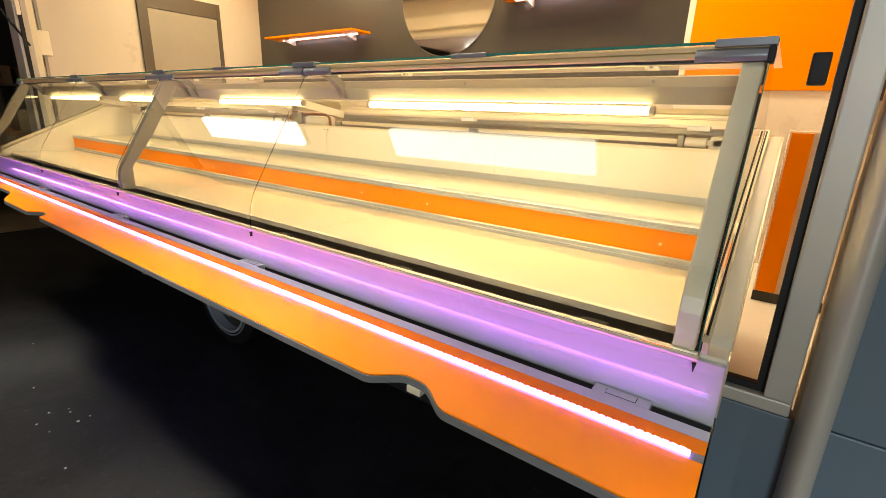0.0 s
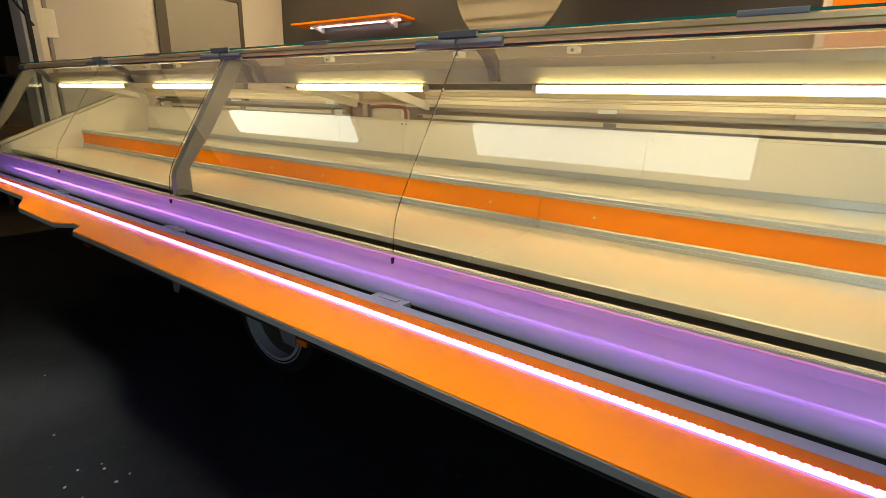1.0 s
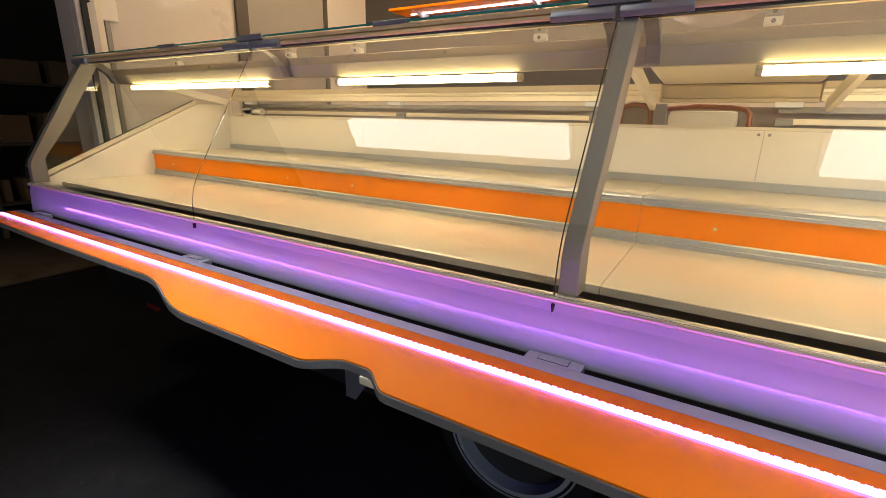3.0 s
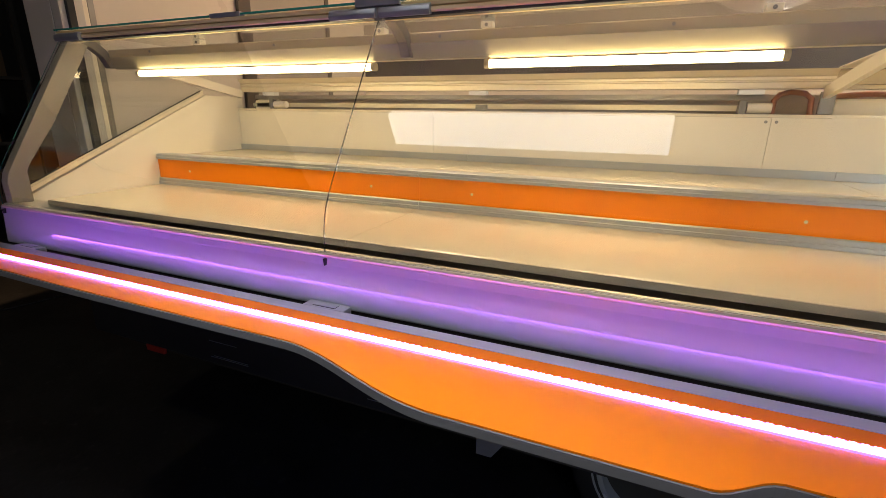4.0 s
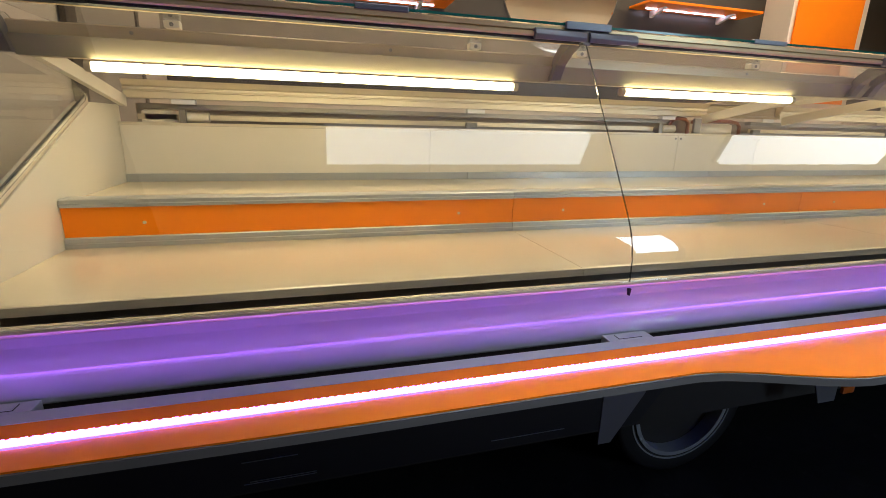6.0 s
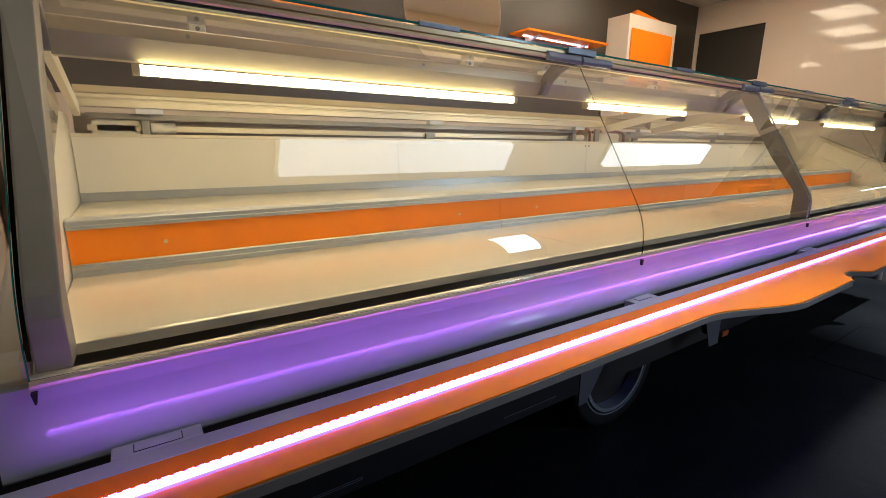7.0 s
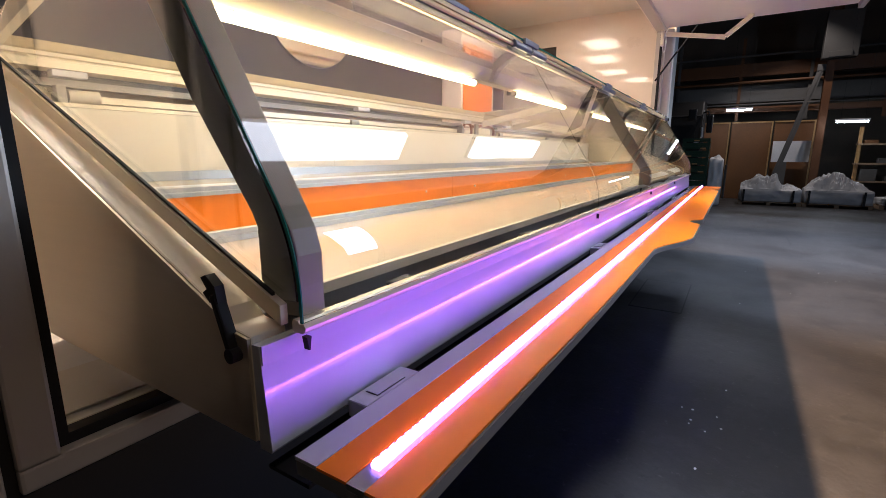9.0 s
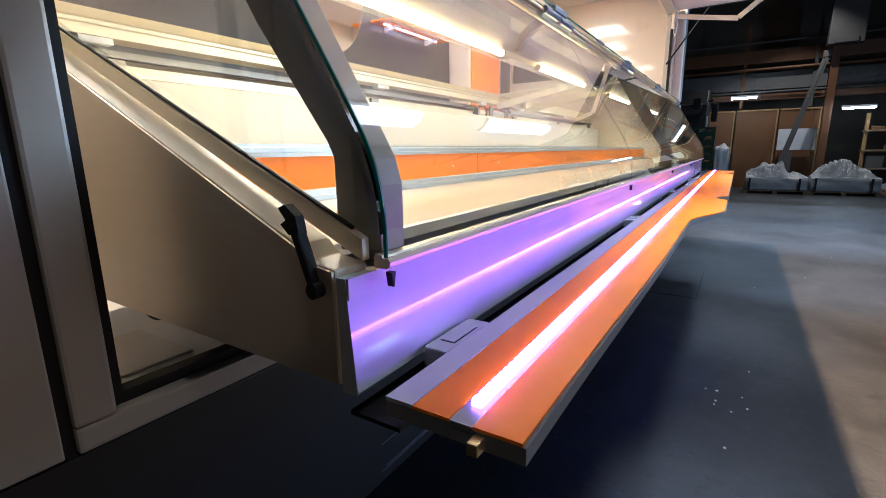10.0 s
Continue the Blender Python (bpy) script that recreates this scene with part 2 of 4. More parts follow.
def join(*bms):
    out = bmesh.new()
    for b in bms:
        me = bpy.data.meshes.new("tmp")
        b.to_mesh(me)
        b.free()
        out.from_mesh(me)
        bpy.data.meshes.remove(me)
    return out


def smooth(ob, angle=40):
    for p in ob.data.polygons:
        p.use_smooth = True
    ob.data.set_sharp_from_angle(angle=radians(angle))
    return ob


# ---------------------------------------------------------------- the hall
HX0, HX1, HY0, HY1, HZ = -12.0, 24.0, -7.5, 12.0, 7.5
link("ground", box(HX0 - 0.3, HX1 + 0.3, HY0 - 0.3, HY1 + 0.3, -0.2, 0), CONCRETE)
tagged(bpy.data.objects["ground"], "dark stained concrete floor of the workshop hall", "floor", kind="structure")
for k, (x, y, w, d) in enumerate(((7.6, -0.9, 0.5, 0.012), (10.4, -1.5, 0.9, 0.012), (9.0, 0.1, 0.012, 0.8), (5.1, -1.9, 0.6, 0.01), (8.3, -2.9, 0.012, 0.7))):
    tagged(link("trim_joint_%d" % (k + 1), box(x, x + w, y, y + d, -0.002, 0.0015), BLACK), "short dark crack in the concrete floor", "joint", kind="structure")
for name, bm, mat in (
        ("wall_west", box(HX0 - 0.25, HX0, HY0, HY1, 0, HZ), HALLSTEEL),
        ("wall_east", box(HX1, HX1 + 0.25, HY0, HY1, 0, HZ), HALLSTEEL),
        ("wall_north", box(HX0 - 0.25, HX1 + 0.25, HY1, HY1 + 0.25, 0, HZ), HALLSTEEL),
        ("ceiling", box(HX0 - 0.25, HX1 + 0.25, HY0 - 0.25, HY1 + 0.25, HZ, HZ + 0.2), HALLSTEEL)):
    tagged(link(name, bm, mat), "dark sheet-metal shell of the workshop hall", "ceiling" if name == "ceiling" else "wall", kind="structure")
# south wall with a narrow open gate for daylight
gx0, gx1, gz = 7.5, 8.8, 5.0
for k, bm in enumerate((box(HX0, gx0, HY0 - 0.25, HY0, 0, HZ), box(gx1, HX1, HY0 - 0.25, HY0, 0, HZ), box(gx0, gx1, HY0 - 0.25, HY0, gz, HZ))):
    tagged(link("wall_south_%d" % (k + 1), bm, HALLSTEEL), "dark sheet-metal wall beside the open hall gate", "wall", kind="structure")
area_lamp("gate_daylight", look(((gx0 + gx1) / 2, HY0 - 0.12, 3.4), ((gx0 + gx1) / 2, 0, 3.0)), gx1 - gx0, 3.0, 145, (0.70, 0.85, 1.0))

# Unseen spots added as fill; the awning's shadow edge speaks only for x=3.4.
HALL_SPOTS = ((-1.3, -1.9, 75, (1.0, 0.80, 0.58), 112), (3.4, -1.9, 4200, (1.0, 0.62, 0.32), 112), (8.8, -1.6, 1500, (0.78, 0.88, 1.0), 62),
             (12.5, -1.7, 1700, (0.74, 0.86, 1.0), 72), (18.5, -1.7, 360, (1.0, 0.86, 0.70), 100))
for x, y, power, tone, cone in HALL_SPOTS:
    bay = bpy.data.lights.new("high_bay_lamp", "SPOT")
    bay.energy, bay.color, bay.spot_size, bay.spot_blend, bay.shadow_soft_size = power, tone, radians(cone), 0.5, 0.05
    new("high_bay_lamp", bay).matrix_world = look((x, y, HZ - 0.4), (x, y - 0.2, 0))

# ---------------------------------------------------------------- trailer
WY = 0.45                      # outer face of the trailer's side
WT = 0.06
OX0, OX1, OZ0, OZ1 = -0.150, 6.205, 1.168, 3.16     # serving hatch
IX0, IX1, IY1, IZ0, IZ1 = -0.28, 7.45, 3.2, 0.95, 3.8
TX0, TX1 = -0.42, 7.56

trailer = thing("market_trailer", (3.0, 1.8, 0), "blue-grey sales trailer with a long open serving hatch", "trailer")
P = []
P.append(part("side_panel", box(TX0, 1.95, WY, WY + WT, 0.60, 1.122, 0.004), SHADED_SKIRT, trailer, "lower side skirt, darkened for the shade under the board"))
P.append(part("side_panel", box(3.25, 6.10, WY, WY + WT, 0.60, 1.122, 0.004), SHADED_SKIRT, trailer))
P.append(part("side_panel", box(6.104, TX1, WY - 0.003, WY + WT, 0.55, 1.122, 0.004), PAINT, trailer, "blue-grey lower side panel"))
P.append(part("wheel_arch", prism([(1.95, 0.60), (2.06, 0.60), (2.20, 0.78), (2.30, 0.86), (2.90, 0.86), (3.05, 0.78), (3.16, 0.60), (3.25, 0.60), (3.25, 1.122), (1.95, 1.122)], WY + 0.004, WY + WT, "y"), SHADED_SKIRT, trailer))
P.append(part("side_panel", box(TX0, OX0 - 0.074, WY, WY + WT, 1.125, IZ1, 0.004), FRAME, trailer))
P.append(part("rubber_seal", box(OX0 - 0.0735, OX0 - 0.0585, WY + 0.004, WY + 0.05, 0.80, IZ1), BLACK, trailer))
P.append(part("side_panel", box(OX1 + 0.16, TX1, WY, WY + WT, 1.125, IZ1, 0.004), PAINT, trailer))
P.append(part("side_panel", box(OX0 - 0.058, OX1 + 0.16, WY, WY + WT, OZ1 + 0.05, IZ1, 0.004), PAINT, trailer))
# frame round the hatch
P.append(part("hatch_frame", box(OX0 - 0.058, OX1 + 0.07, WY - 0.006, WY + 0.10, 1.125, OZ0, 0.006), FRAME, trailer))
P.append(part("hatch_frame", box(OX0 - 0.058, OX0, WY - 0.006, WY + 0.10, OZ0, OZ1, 0.006), FRAME, trailer))
P.append(part("hatch_frame", box(OX1, OX1 + 0.07, WY - 0.006, WY + 0.10, OZ0, OZ1, 0.006), FRAME, trailer))
P.append(part("hatch_frame", box(OX0 - 0.058, OX1 + 0.07, WY - 0.006, WY + 0.10, OZ1, OZ1 + 0.048, 0.006), FRAME, trailer))
P.append(smooth(part("corner_post", prism([(6.290, 0.54), (6.290, 0.395), (6.296, 0.366), (6.310, 0.350), (6.326, 0.345), (6.342, 0.350), (6.356, 0.366), (6.362, 0.395), (6.362, 0.54)], 0.5, IZ1, "z"), FRAME, trailer, "rounded silver corner post")))
# rubber seal inside the frame
for b in (box(OX0, OX0 + 0.02, WY + 0.02, WY + 0.05, OZ0, OZ1), box(OX1 - 0.02, OX1, WY + 0.02, WY + 0.05, OZ0, OZ1),
          box(OX0 + 0.02, OX1 - 0.02, WY + 0.02, WY + 0.05, OZ0, OZ0 + 0.02)):
    P.append(part("rubber_seal", b, BLACK, trailer, "black rubber seal"))
# inside
P.append(part("back_wall", box(IX0, IX1, IY1, IY1 + 0.06, 2.10, IZ1), DARKWALL, trailer, "anthracite upper back wall"))
# Hidden pale lower half, added so that the top glass reflects something bright.
P.append(part("back_wall", box(IX0, IX1, IY1 - 0.003, IY1 + 0.06, IZ0, 2.098), LEFTWALL, trailer, "pale lower back wall"))
P.append(part("end_wall", box(IX0 - 0.06, IX0, WY + 0.1, IY1 + 0.06, IZ0, IZ1), LEFTWALL, trailer, "pale grey end wall"))
P.append(part("ceiling_panel", box(IX0, IX1, WY + 0.06, IY1 + 0.06, IZ1, IZ1 + 0.06), CEIL, trailer, "pale ceiling"))
P.append(part("trailer_floor", box(IX0, IX1, WY + 0.06, IY1 + 0.06, IZ0 - 0.06, IZ0), CEIL, trailer))
# right end wall with a window
wy0, wy1, wz0, wz1 = 2.26, 3.15, 2.70, 3.42
for b in (box(IX1, IX1 + 0.06, WY + 0.06, wy0, IZ0, IZ1), box(IX1, IX1 + 0.06, wy1, IY1 + 0.06, IZ0, IZ1),
          box(IX1, IX1 + 0.06, wy0, wy1, IZ0, wz0), box(IX1, IX1 + 0.06, wy0, wy1, wz1, IZ1)):
    P.append(part("end_wall", b, WHITEWALL, trailer, "white glossy end wall"))
P.append(part("roller_box", box(IX0 + 0.01, IX1 - 0.01, 0.535, 0.66, 3.30, 3.50, 0.01), CREAM, trailer, "cream box above the hatch"))
P.append(part("dark_window", box(IX1 + 0.03, IX1 + 0.05, wy0, wy1, wz0, wz1), DARK, trailer, "dark window pane"))
P.append(part("inner_lining", box(IX0, IX1, WY + WT + 0.002, WY + WT + 0.02, OZ1 + 0.05, IZ1), CREAM, trailer, "pale inner lining"))
P.append(part("inner_lining", box(OX1 + 0.17, IX1, WY + WT + 0.002, WY + WT + 0.02, IZ0, OZ1 + 0.05), CEIL, trailer))
# underbody
P.append(part("chassis", box(TX0, TX1, 0.62, 3.2, 0.45, 0.86), DARK, trailer, "dark underframe"))
for poly in ([(1.87, 0.535), (1.93, 0.535), (2.075, 0.755), (2.075, 0.86), (1.87, 0.86)], [(3.24, 0.535), (3.13, 0.535), (3.05, 0.72), (3.05, 0.86), (3.24, 0.86)]):
    P.append(part("arch_liner", prism(poly, WY - 0.004, WY + 0.003, "y"), ARCH, trailer, "grey wheel-arch plate"))
P.append(part("marker_lamp", box(3.265, 3.345, WY - 0.018, WY - 0.001, 0.573, 0.61, 0.006), AMBER, trailer, "amber side marker lamp"))
P.append(part("marker_lamp", box(-0.25, -0.10, 0.598, 0.619, 0.432, 0.472, 0.006), RED, trailer, "red marker lamp"))
for x0, x1, z in ((0.48, 0.66, 0.724), (0.48, 0.72, 0.636), (0.50, 0.72, 0.644), (1.38, 1.70, 0.642)):
    P.append(part("skirt_bead", box(x0, x1, WY - 0.003, WY - 0.0005, z, z + 0.0025), CAP, trailer))
settle(trailer, *P)


def wheel(x, y):
    hub = (x, 0.41)
    w = thing("wheel", (x, y + 0.1, 0), "trailer wheel with a glossy black tyre", "wheel")
    tyre = part("tyre", ring(0.41, 0.285, y, y + 0.2, "y", 56, hub), TYRE, w)
    bmesh_round(tyre, 0.03)
    ps = [smooth(tyre, 50),
          smooth(part("rim", ring(0.300, 0.278, y - 0.006, y + 0.16, "y", 56, hub), RIMRING, w, "polished rim edge"), 50),
          # Reflection on the glossy sidewall, built as a bright ring.
          smooth(part("rim_bead", ring(0.322, 0.314, y - 0.004, y + 0.01, "y", 56, hub), RIMRING, w, "thin bright ring on the sidewall"), 50),
          smooth(part("wheel_disc", ring(0.279, 0.05, y + 0.07, y + 0.09, "y", 40, hub), DARK, w), 50),
          smooth(part("hub_cap", ring(0.05, 0.002, y + 0.02, y + 0.1, "y", 24, hub), CAP, w), 50)]
    settle(w, *ps)
    return w


def bmesh_round(ob, r):
    bm = bmesh.new()
    bm.from_mesh(ob.data)
    sharp = [e for e in bm.edges if len(e.link_faces) == 2 and e.calc_face_angle(0) > 0.8]
    bmesh.ops.bevel(bm, geom=sharp, offset=r, segments=4, affect="EDGES", profile=0.5)
    bm.to_mesh(ob.data)
    bm.free()


wheel(2.61, 0.74)

# awning flap raised above the counter
awning = thing("awning_flap", (3.0, -0.4, 3.2), "raised pale awning flap above the serving hatch", "awning")
P = [part("flap_panel", box(OX0, OX1 + 0.05, -1.35, WY, 3.20, 3.25, 0.005), AWNING, awning),
     part("flap_rim", box(OX0, OX1 + 0.05, -1.40, -1.35, 3.15, 3.26, 0.005), FRAME, awning)]
for x0, x1 in ((0.84, 2.46), (3.63, 5.22)):
    P.append(part("led_panel", box(x0, x1, -0.74, -0.52, 3.12, 3.165), PANEL_LIGHT, awning, "bright white LED panel"))
    # Narrow lamp added below each panel to brighten the orange board.
    board_fill = area_lamp("awning_downlight", look(((x0 + x1) / 2, -0.63, 3.115), ((x0 + x1) / 2, -0.60, 0)), x1 - x0, 0.2, 4.8, (0.93, 0.97, 1.0))
    board_fill.data.spread = radians(46)
    P.append(part("led_housing", box(x0 - 0.02, x1 + 0.02, -0.76, -0.50, 3.1655, 3.20, 0.004), FRAME, awning))
P.append(part("folding_arm", bar((6.18, 0.46, 3.12), (6.16, -0.2, 3.0), 0.03, 0.05, bevel=0.004), CREAM, awning))
P.append(part("folding_arm", bar((6.12, -0.2, 3.0), (6.10, -0.45, 3.2), 0.03, 0.05, bevel=0.004), CREAM, awning))
P.append(smooth(part("gas_strut", rod((6.19, 0.52, 2.58), (6.19, 0.30, 2.90), 0.011), BLACK, awning, "black gas strut"), 60))
P.append(smooth(part("strut_rod", rod((6.19, 0.30, 2.90), (6.19, 0.10, 3.19), 0.006), STEEL, awning), 60))
P.append(smooth(part("gas_strut", rod((-0.155, 0.52, 2.45), (-0.155, 0.32, 2.80), 0.011), BLACK, awning), 60))
P.append(smooth(part("strut_rod", rod((-0.155, 0.32, 2.80), (-0.155, 0.10, 3.19), 0.006), STEEL, awning), 60))
P.append(part("hinge_plate", box(-0.165, -0.10, 0.455, 0.49, 2.72, 2.95, 0.006), CREAM, awning))
P.append(smooth(part("cable", tube_along([(6.185, 0.50, 3.14), (6.15, 0.44, 3.10), (6.12, 0.42, 3.02), (6.14, 0.43, 2.93), (6.18, 0.45, 2.90), (6.19, 0.47, 2.97), (6.17, 0.46, 3.05), (6.15, 0.44, 3.12), (6.13, 0.40, 3.19)], 0.005), WHITE, awning, "looped white cable"), 60))
P.append(part("hinge_plate", box(6.12, 6.19, 0.455, 0.49, 2.98, 3.17, 0.006), CREAM, awning))
settle(awning, *P)

# ---------------------------------------------------------------- display counter
JX = (0.0, 1.555, 2.962, 4.342, 6.05)
XL, XR = -0.055, 6.105
counter = thing("display_counter", (3.0, 0.6, 1.28), "long glass display counter with empty white shelves", "counter")
C = []


def cpart(name, bm, mat, label="", round_angle=None):
    o = part(name, bm, mat, counter, label)
    if round_angle:
        smooth(o, round_angle)
    C.append(o)
    return o


def slope(y):
    return 1.424 + 0.452 * y


# carcass
cpart("base", box(XL + 0.02, XR - 0.02, 0.05, 1.30, 1.285, 1.33), DARK)
cpart("front_panel", prism([(0.021, 1.425), (0.010, 1.280), (0.0125, 1.276), (0.035, 1.276), (0.035, 1.425)], XL, XR), PANEL, "satin silver front panel", 30)
cpart("panel_lip", box(XL + 0.001, XR - 0.001, 0.0165, 0.0195, 1.399, 1.4252), PANEL)
cpart("slot_bottom", box(XL + 0.01, XR - 0.01, -0.045, 0.034, 1.240, 1.246), BLACK)
for x0, x1 in ((XL, 0.0), (JX[4], XR)):
    cpart("side_panel", prism([(0.036, 1.285), (0.036, 1.434), (0.08, 1.44), (0.10, slope(0.10) - 0.01), (1.03, 1.885), (1.30, 1.885), (1.30, 1.30)], x0, x1, bevel=0.003), CREAM, "white side panel with a sloping top")
    xo = x0 - 0.004 if x0 < 1 else x1
    cpart("side_cover", prism([(0.038, 1.287), (0.038, 1.432), (0.081, 1.438), (0.101, slope(0.10) - 0.012), (1.03, 1.883), (1.298, 1.883), (1.298, 1.302)], xo, xo + 0.004), BRUSHED, "brushed steel end cover")
    xm = x1 - 0.012 if x0 < 1 else x0 + 0.002
    cpart("end_rail", prism([(0.03, slope(0.03)), (0.03, slope(0.03) + 0.028), (1.02, slope(1.02) + 0.028), (1.02, slope(1.02))], xm, xm + 0.012), ALU)
# bottom glass rail
cpart("glass_rail", prism([(0.002, 1.427), (-0.003, 1.431), (-0.004, 1.436), (0.0, 1.442), (0.003, 1.440), (0.008, 1.440), (0.010, 1.444), (0.020, 1.445), (0.022, 1.440), (0.022, 1.427)], 0.0, JX[4]), ALU, "aluminium glass rail")
cpart("air_duct", box(0.0, JX[4], 0.04, 0.70, 1.335, 1.362), STEEL)
# shelves and risers
SX = (0.002, 1.516, 3.03, 4.54, 6.048)
for a, b in zip(SX, SX[1:]):
    cpart("lower_shelf", prism([(0.165, 1.415), (0.165, 1.430), (0.172, 1.432), (0.70, 1.432), (0.70, 1.415)], a + 0.001, b - 0.001), SHELF)
    cpart("upper_shelf", prism([(0.70, 1.545), (0.70, 1.572), (1.27, 1.572), (1.27, 1.545)], a + 0.001, b - 0.001), SHELF)
    cpart("shelf_trim", prism([(0.676, 1.561), (0.676, 1.571), (0.680, 1.573), (0.680, 1.584), (0.69, 1.587), (0.76, 1.585), (0.76, 1.573), (0.699, 1.573), (0.699, 1.561)], a + 0.001, b - 0.001), TRIM)
    cpart("orange_riser", box(a + 0.001, b - 0.001, 0.684, 0.698, 1.467, 1.5605), ORANGE, "orange riser panel")
    cpart("riser_trim", prism([(0.672, 1.433), (0.672, 1.447), (0.676, 1.449), (0.676, 1.463), (0.68, 1.467), (0.698, 1.467), (0.698, 1.433)], a + 0.001, b - 0.001), TRIM)
    cpart("back_lip", box(a + 0.001, b - 0.001, 1.252, 1.262, 1.573, 1.606), TRIM)
BX = (0.002, 1.32, 2.785, 3.362, 4.80, 6.048)
for a, b in zip(BX, BX[1:]):
    cpart("back_panel", box(a + 0.001, b - 0.001, 1.263, 1.275, 1.575, 1.805), CREAM)
cpart("back_edge", box(0, JX[4], 1.262, 1.29, 1.806, 1.818), ALU)

# rear beam with its grooves
REAR = ([(1.27, 1.915), (1.27, 1.938), (1.278, 1.941), (1.278, 1.945), (1.27, 1.948), (1.27, 1.958), (1.278, 1.960), (1.27, 1.964), (1.25, 1.985), (1.36, 1.985), (1.36, 1.915)])
for a, b in ((0.03, 2.965), (3.515, 6.02)):
    cpart("rear_beam", prism(REAR, a, b), ALU, "cream-lit aluminium rear beam")
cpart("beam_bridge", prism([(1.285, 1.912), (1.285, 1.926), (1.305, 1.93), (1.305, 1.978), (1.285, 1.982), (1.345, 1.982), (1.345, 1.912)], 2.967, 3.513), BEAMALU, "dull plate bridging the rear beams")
for a, b in ((0.05, 2.78), (3.40, 6.0)):
    cpart("rear_track", box(a, b, 1.36, 1.40, 1.875, 1.897), STEEL)
    cpart("rear_track", box(a, b, 1.34, 1.37, 1.83, 1.852), ALU)
cpart("cover_plate", prism([(0.604, 2.030), (0.604, 2.036), (1.30, 1.992), (1.30, 1.986)], 2.972, 3.508), CREAM, "pale cover plate between the beams")
cpart("rear_cover", box(0.0, 6.05, 1.50, 1.53, 1.40, 1.90), BROWN)

for x in (0.25, 1.554, 2.70, 3.42, 4.60, 5.80):
    cpart("track_clip", box(x - 0.045, x + 0.045, 1.262, 1.30, 1.893, 1.912, 0.002), WHITE)
    cpart("track_block", box(x - 0.03, x + 0.03, 1.325, 1.345, 1.820, 1.850, 0.003), STEEL)
for x0, x1 in ((0.06, 0.22), (5.84, 6.0)):
    cpart("rear_bearing", box(x0, x1, 1.34, 1.42, 1.80, 1.872, 0.02), CREAM, "pale bearing housing")
cpart("rear_motor", box(3.00, 3.265, 1.355, 1.45, 1.79, 1.880, 0.022), CREAM, "pale rounded motor housing", 40)
for pts in ([(2.80, 1.36, 1.80), (2.80, 1.36, 1.872), (2.815, 1.36, 1.895), (2.85, 1.36, 1.905), (2.90, 1.36, 1.900), (2.925, 1.36, 1.88), (2.93, 1.36, 1.80)],
            [(2.965, 1.37, 1.885), (3.10, 1.365, 1.897), (3.24, 1.355, 1.893), (3.285, 1.352, 1.886), (3.305, 1.35, 1.865), (3.307, 1.35, 1.80)]):
    cpart("copper_pipe", tube_along(pts, 0.011, 10), COPPER, "brown copper pipe", 60)
cpart("pipe_bracket", box(2.945, 2.995, 1.33, 1.345, 1.82, 1.905, 0.003), STEEL)

for x0, x1 in ((XL, 0.0), (JX[4], XR)):
    xm = x1 - 0.008 if x0 < 1 else x0 + 0.004
    cpart("end_seal", prism([(0.05, slope(0.05) + 0.0285), (0.05, slope(0.05) + 0.033), (1.0, slope(1.0) + 0.033), (1.0, slope(1.0) + 0.0285)], xm, xm + 0.005), BLACK)
for a, b in zip(SX, SX[1:]):
    cpart("shelf_edge", box(a + 0.001, b - 0.001, 0.158, 0.1645, 1.411, 1.4315), EDGEGREY, "grey metal shelf edge")
    for x in (a + 0.225, b - 0.225):
        cpart("riser_screw", ring(0.0055, 0.001, 0.6815, 0.684, "y", 12, (x, 1.508)), ALU)
for x in BX[1:-1]:
    for d in (-0.018, 0.018):
        cpart("panel_screw", ring(0.006, 0.001, 1.2605, 1.263, "y", 10, (x + d, 1.789)), STEEL)
for k in range(9):
    x = 0.35 + k * 0.68
    cpart("duct_block", box(x - 0.035, x + 0.035, 0.06, 0.12, 1.363, 1.410, 0.003), BLACK)

# front glass, curved at the foot
top, lean, bend = (0.338, 2.098), radians(31.6), 0.276
OUT = [(0.0, 1.442), (0.0, 1.470)] + [(bend * (1 - math.cos(lean * k / 10)), 1.470 + bend * math.sin(lean * k / 10)) for k in range(1, 11)]
OUT += [(OUT[11][0] + (top[0] - OUT[11][0]) * k / 3, OUT[11][1] + (top[1] - OUT[11][1]) * k / 3) for k in (1, 2, 3)]


def offset(line, d):
    res = []
    for i, p in enumerate(line):
        a, b = Vector(line[max(i - 1, 0)]), Vector(line[min(i + 1, len(line) - 1)])
        t = (b - a).normalized()
        res.append((p[0] + t.y * d, p[1] - t.x * d))
    return res


for a, b in zip(JX, JX[1:]):
    g = cpart("glass_pane", prism(OUT + offset(OUT, 0.006)[::-1], a + 0.0012, b - 0.0012), GLASS, "curved clear front glass", 25)
    g.visible_shadow = False
for x in (JX[0] + 0.001, JX[4] - 0.007):
    poly = offset(OUT, 0.012)[1:] + [(0.60, 2.09), (1.0, 1.91), (0.98, slope(0.98) + 0.02), (0.05, slope(0.05) + 0.02)]
    g = cpart("end_glass", prism(poly, x, x + 0.006), GLASS, "clear end glass")
    g.visible_shadow = False
g = cpart("top_glass", box(-0.01, JX[4] + 0.01, 0.325, 0.98, 2.1195, 2.1265), GLASS, "flat glass top shelf")
g.visible_shadow = False

cpart("glass_edge", box(-0.01, JX[4] + 0.01, 0.3235, 0.3248, 2.1198, 2.1262), GLASS_EDGE)

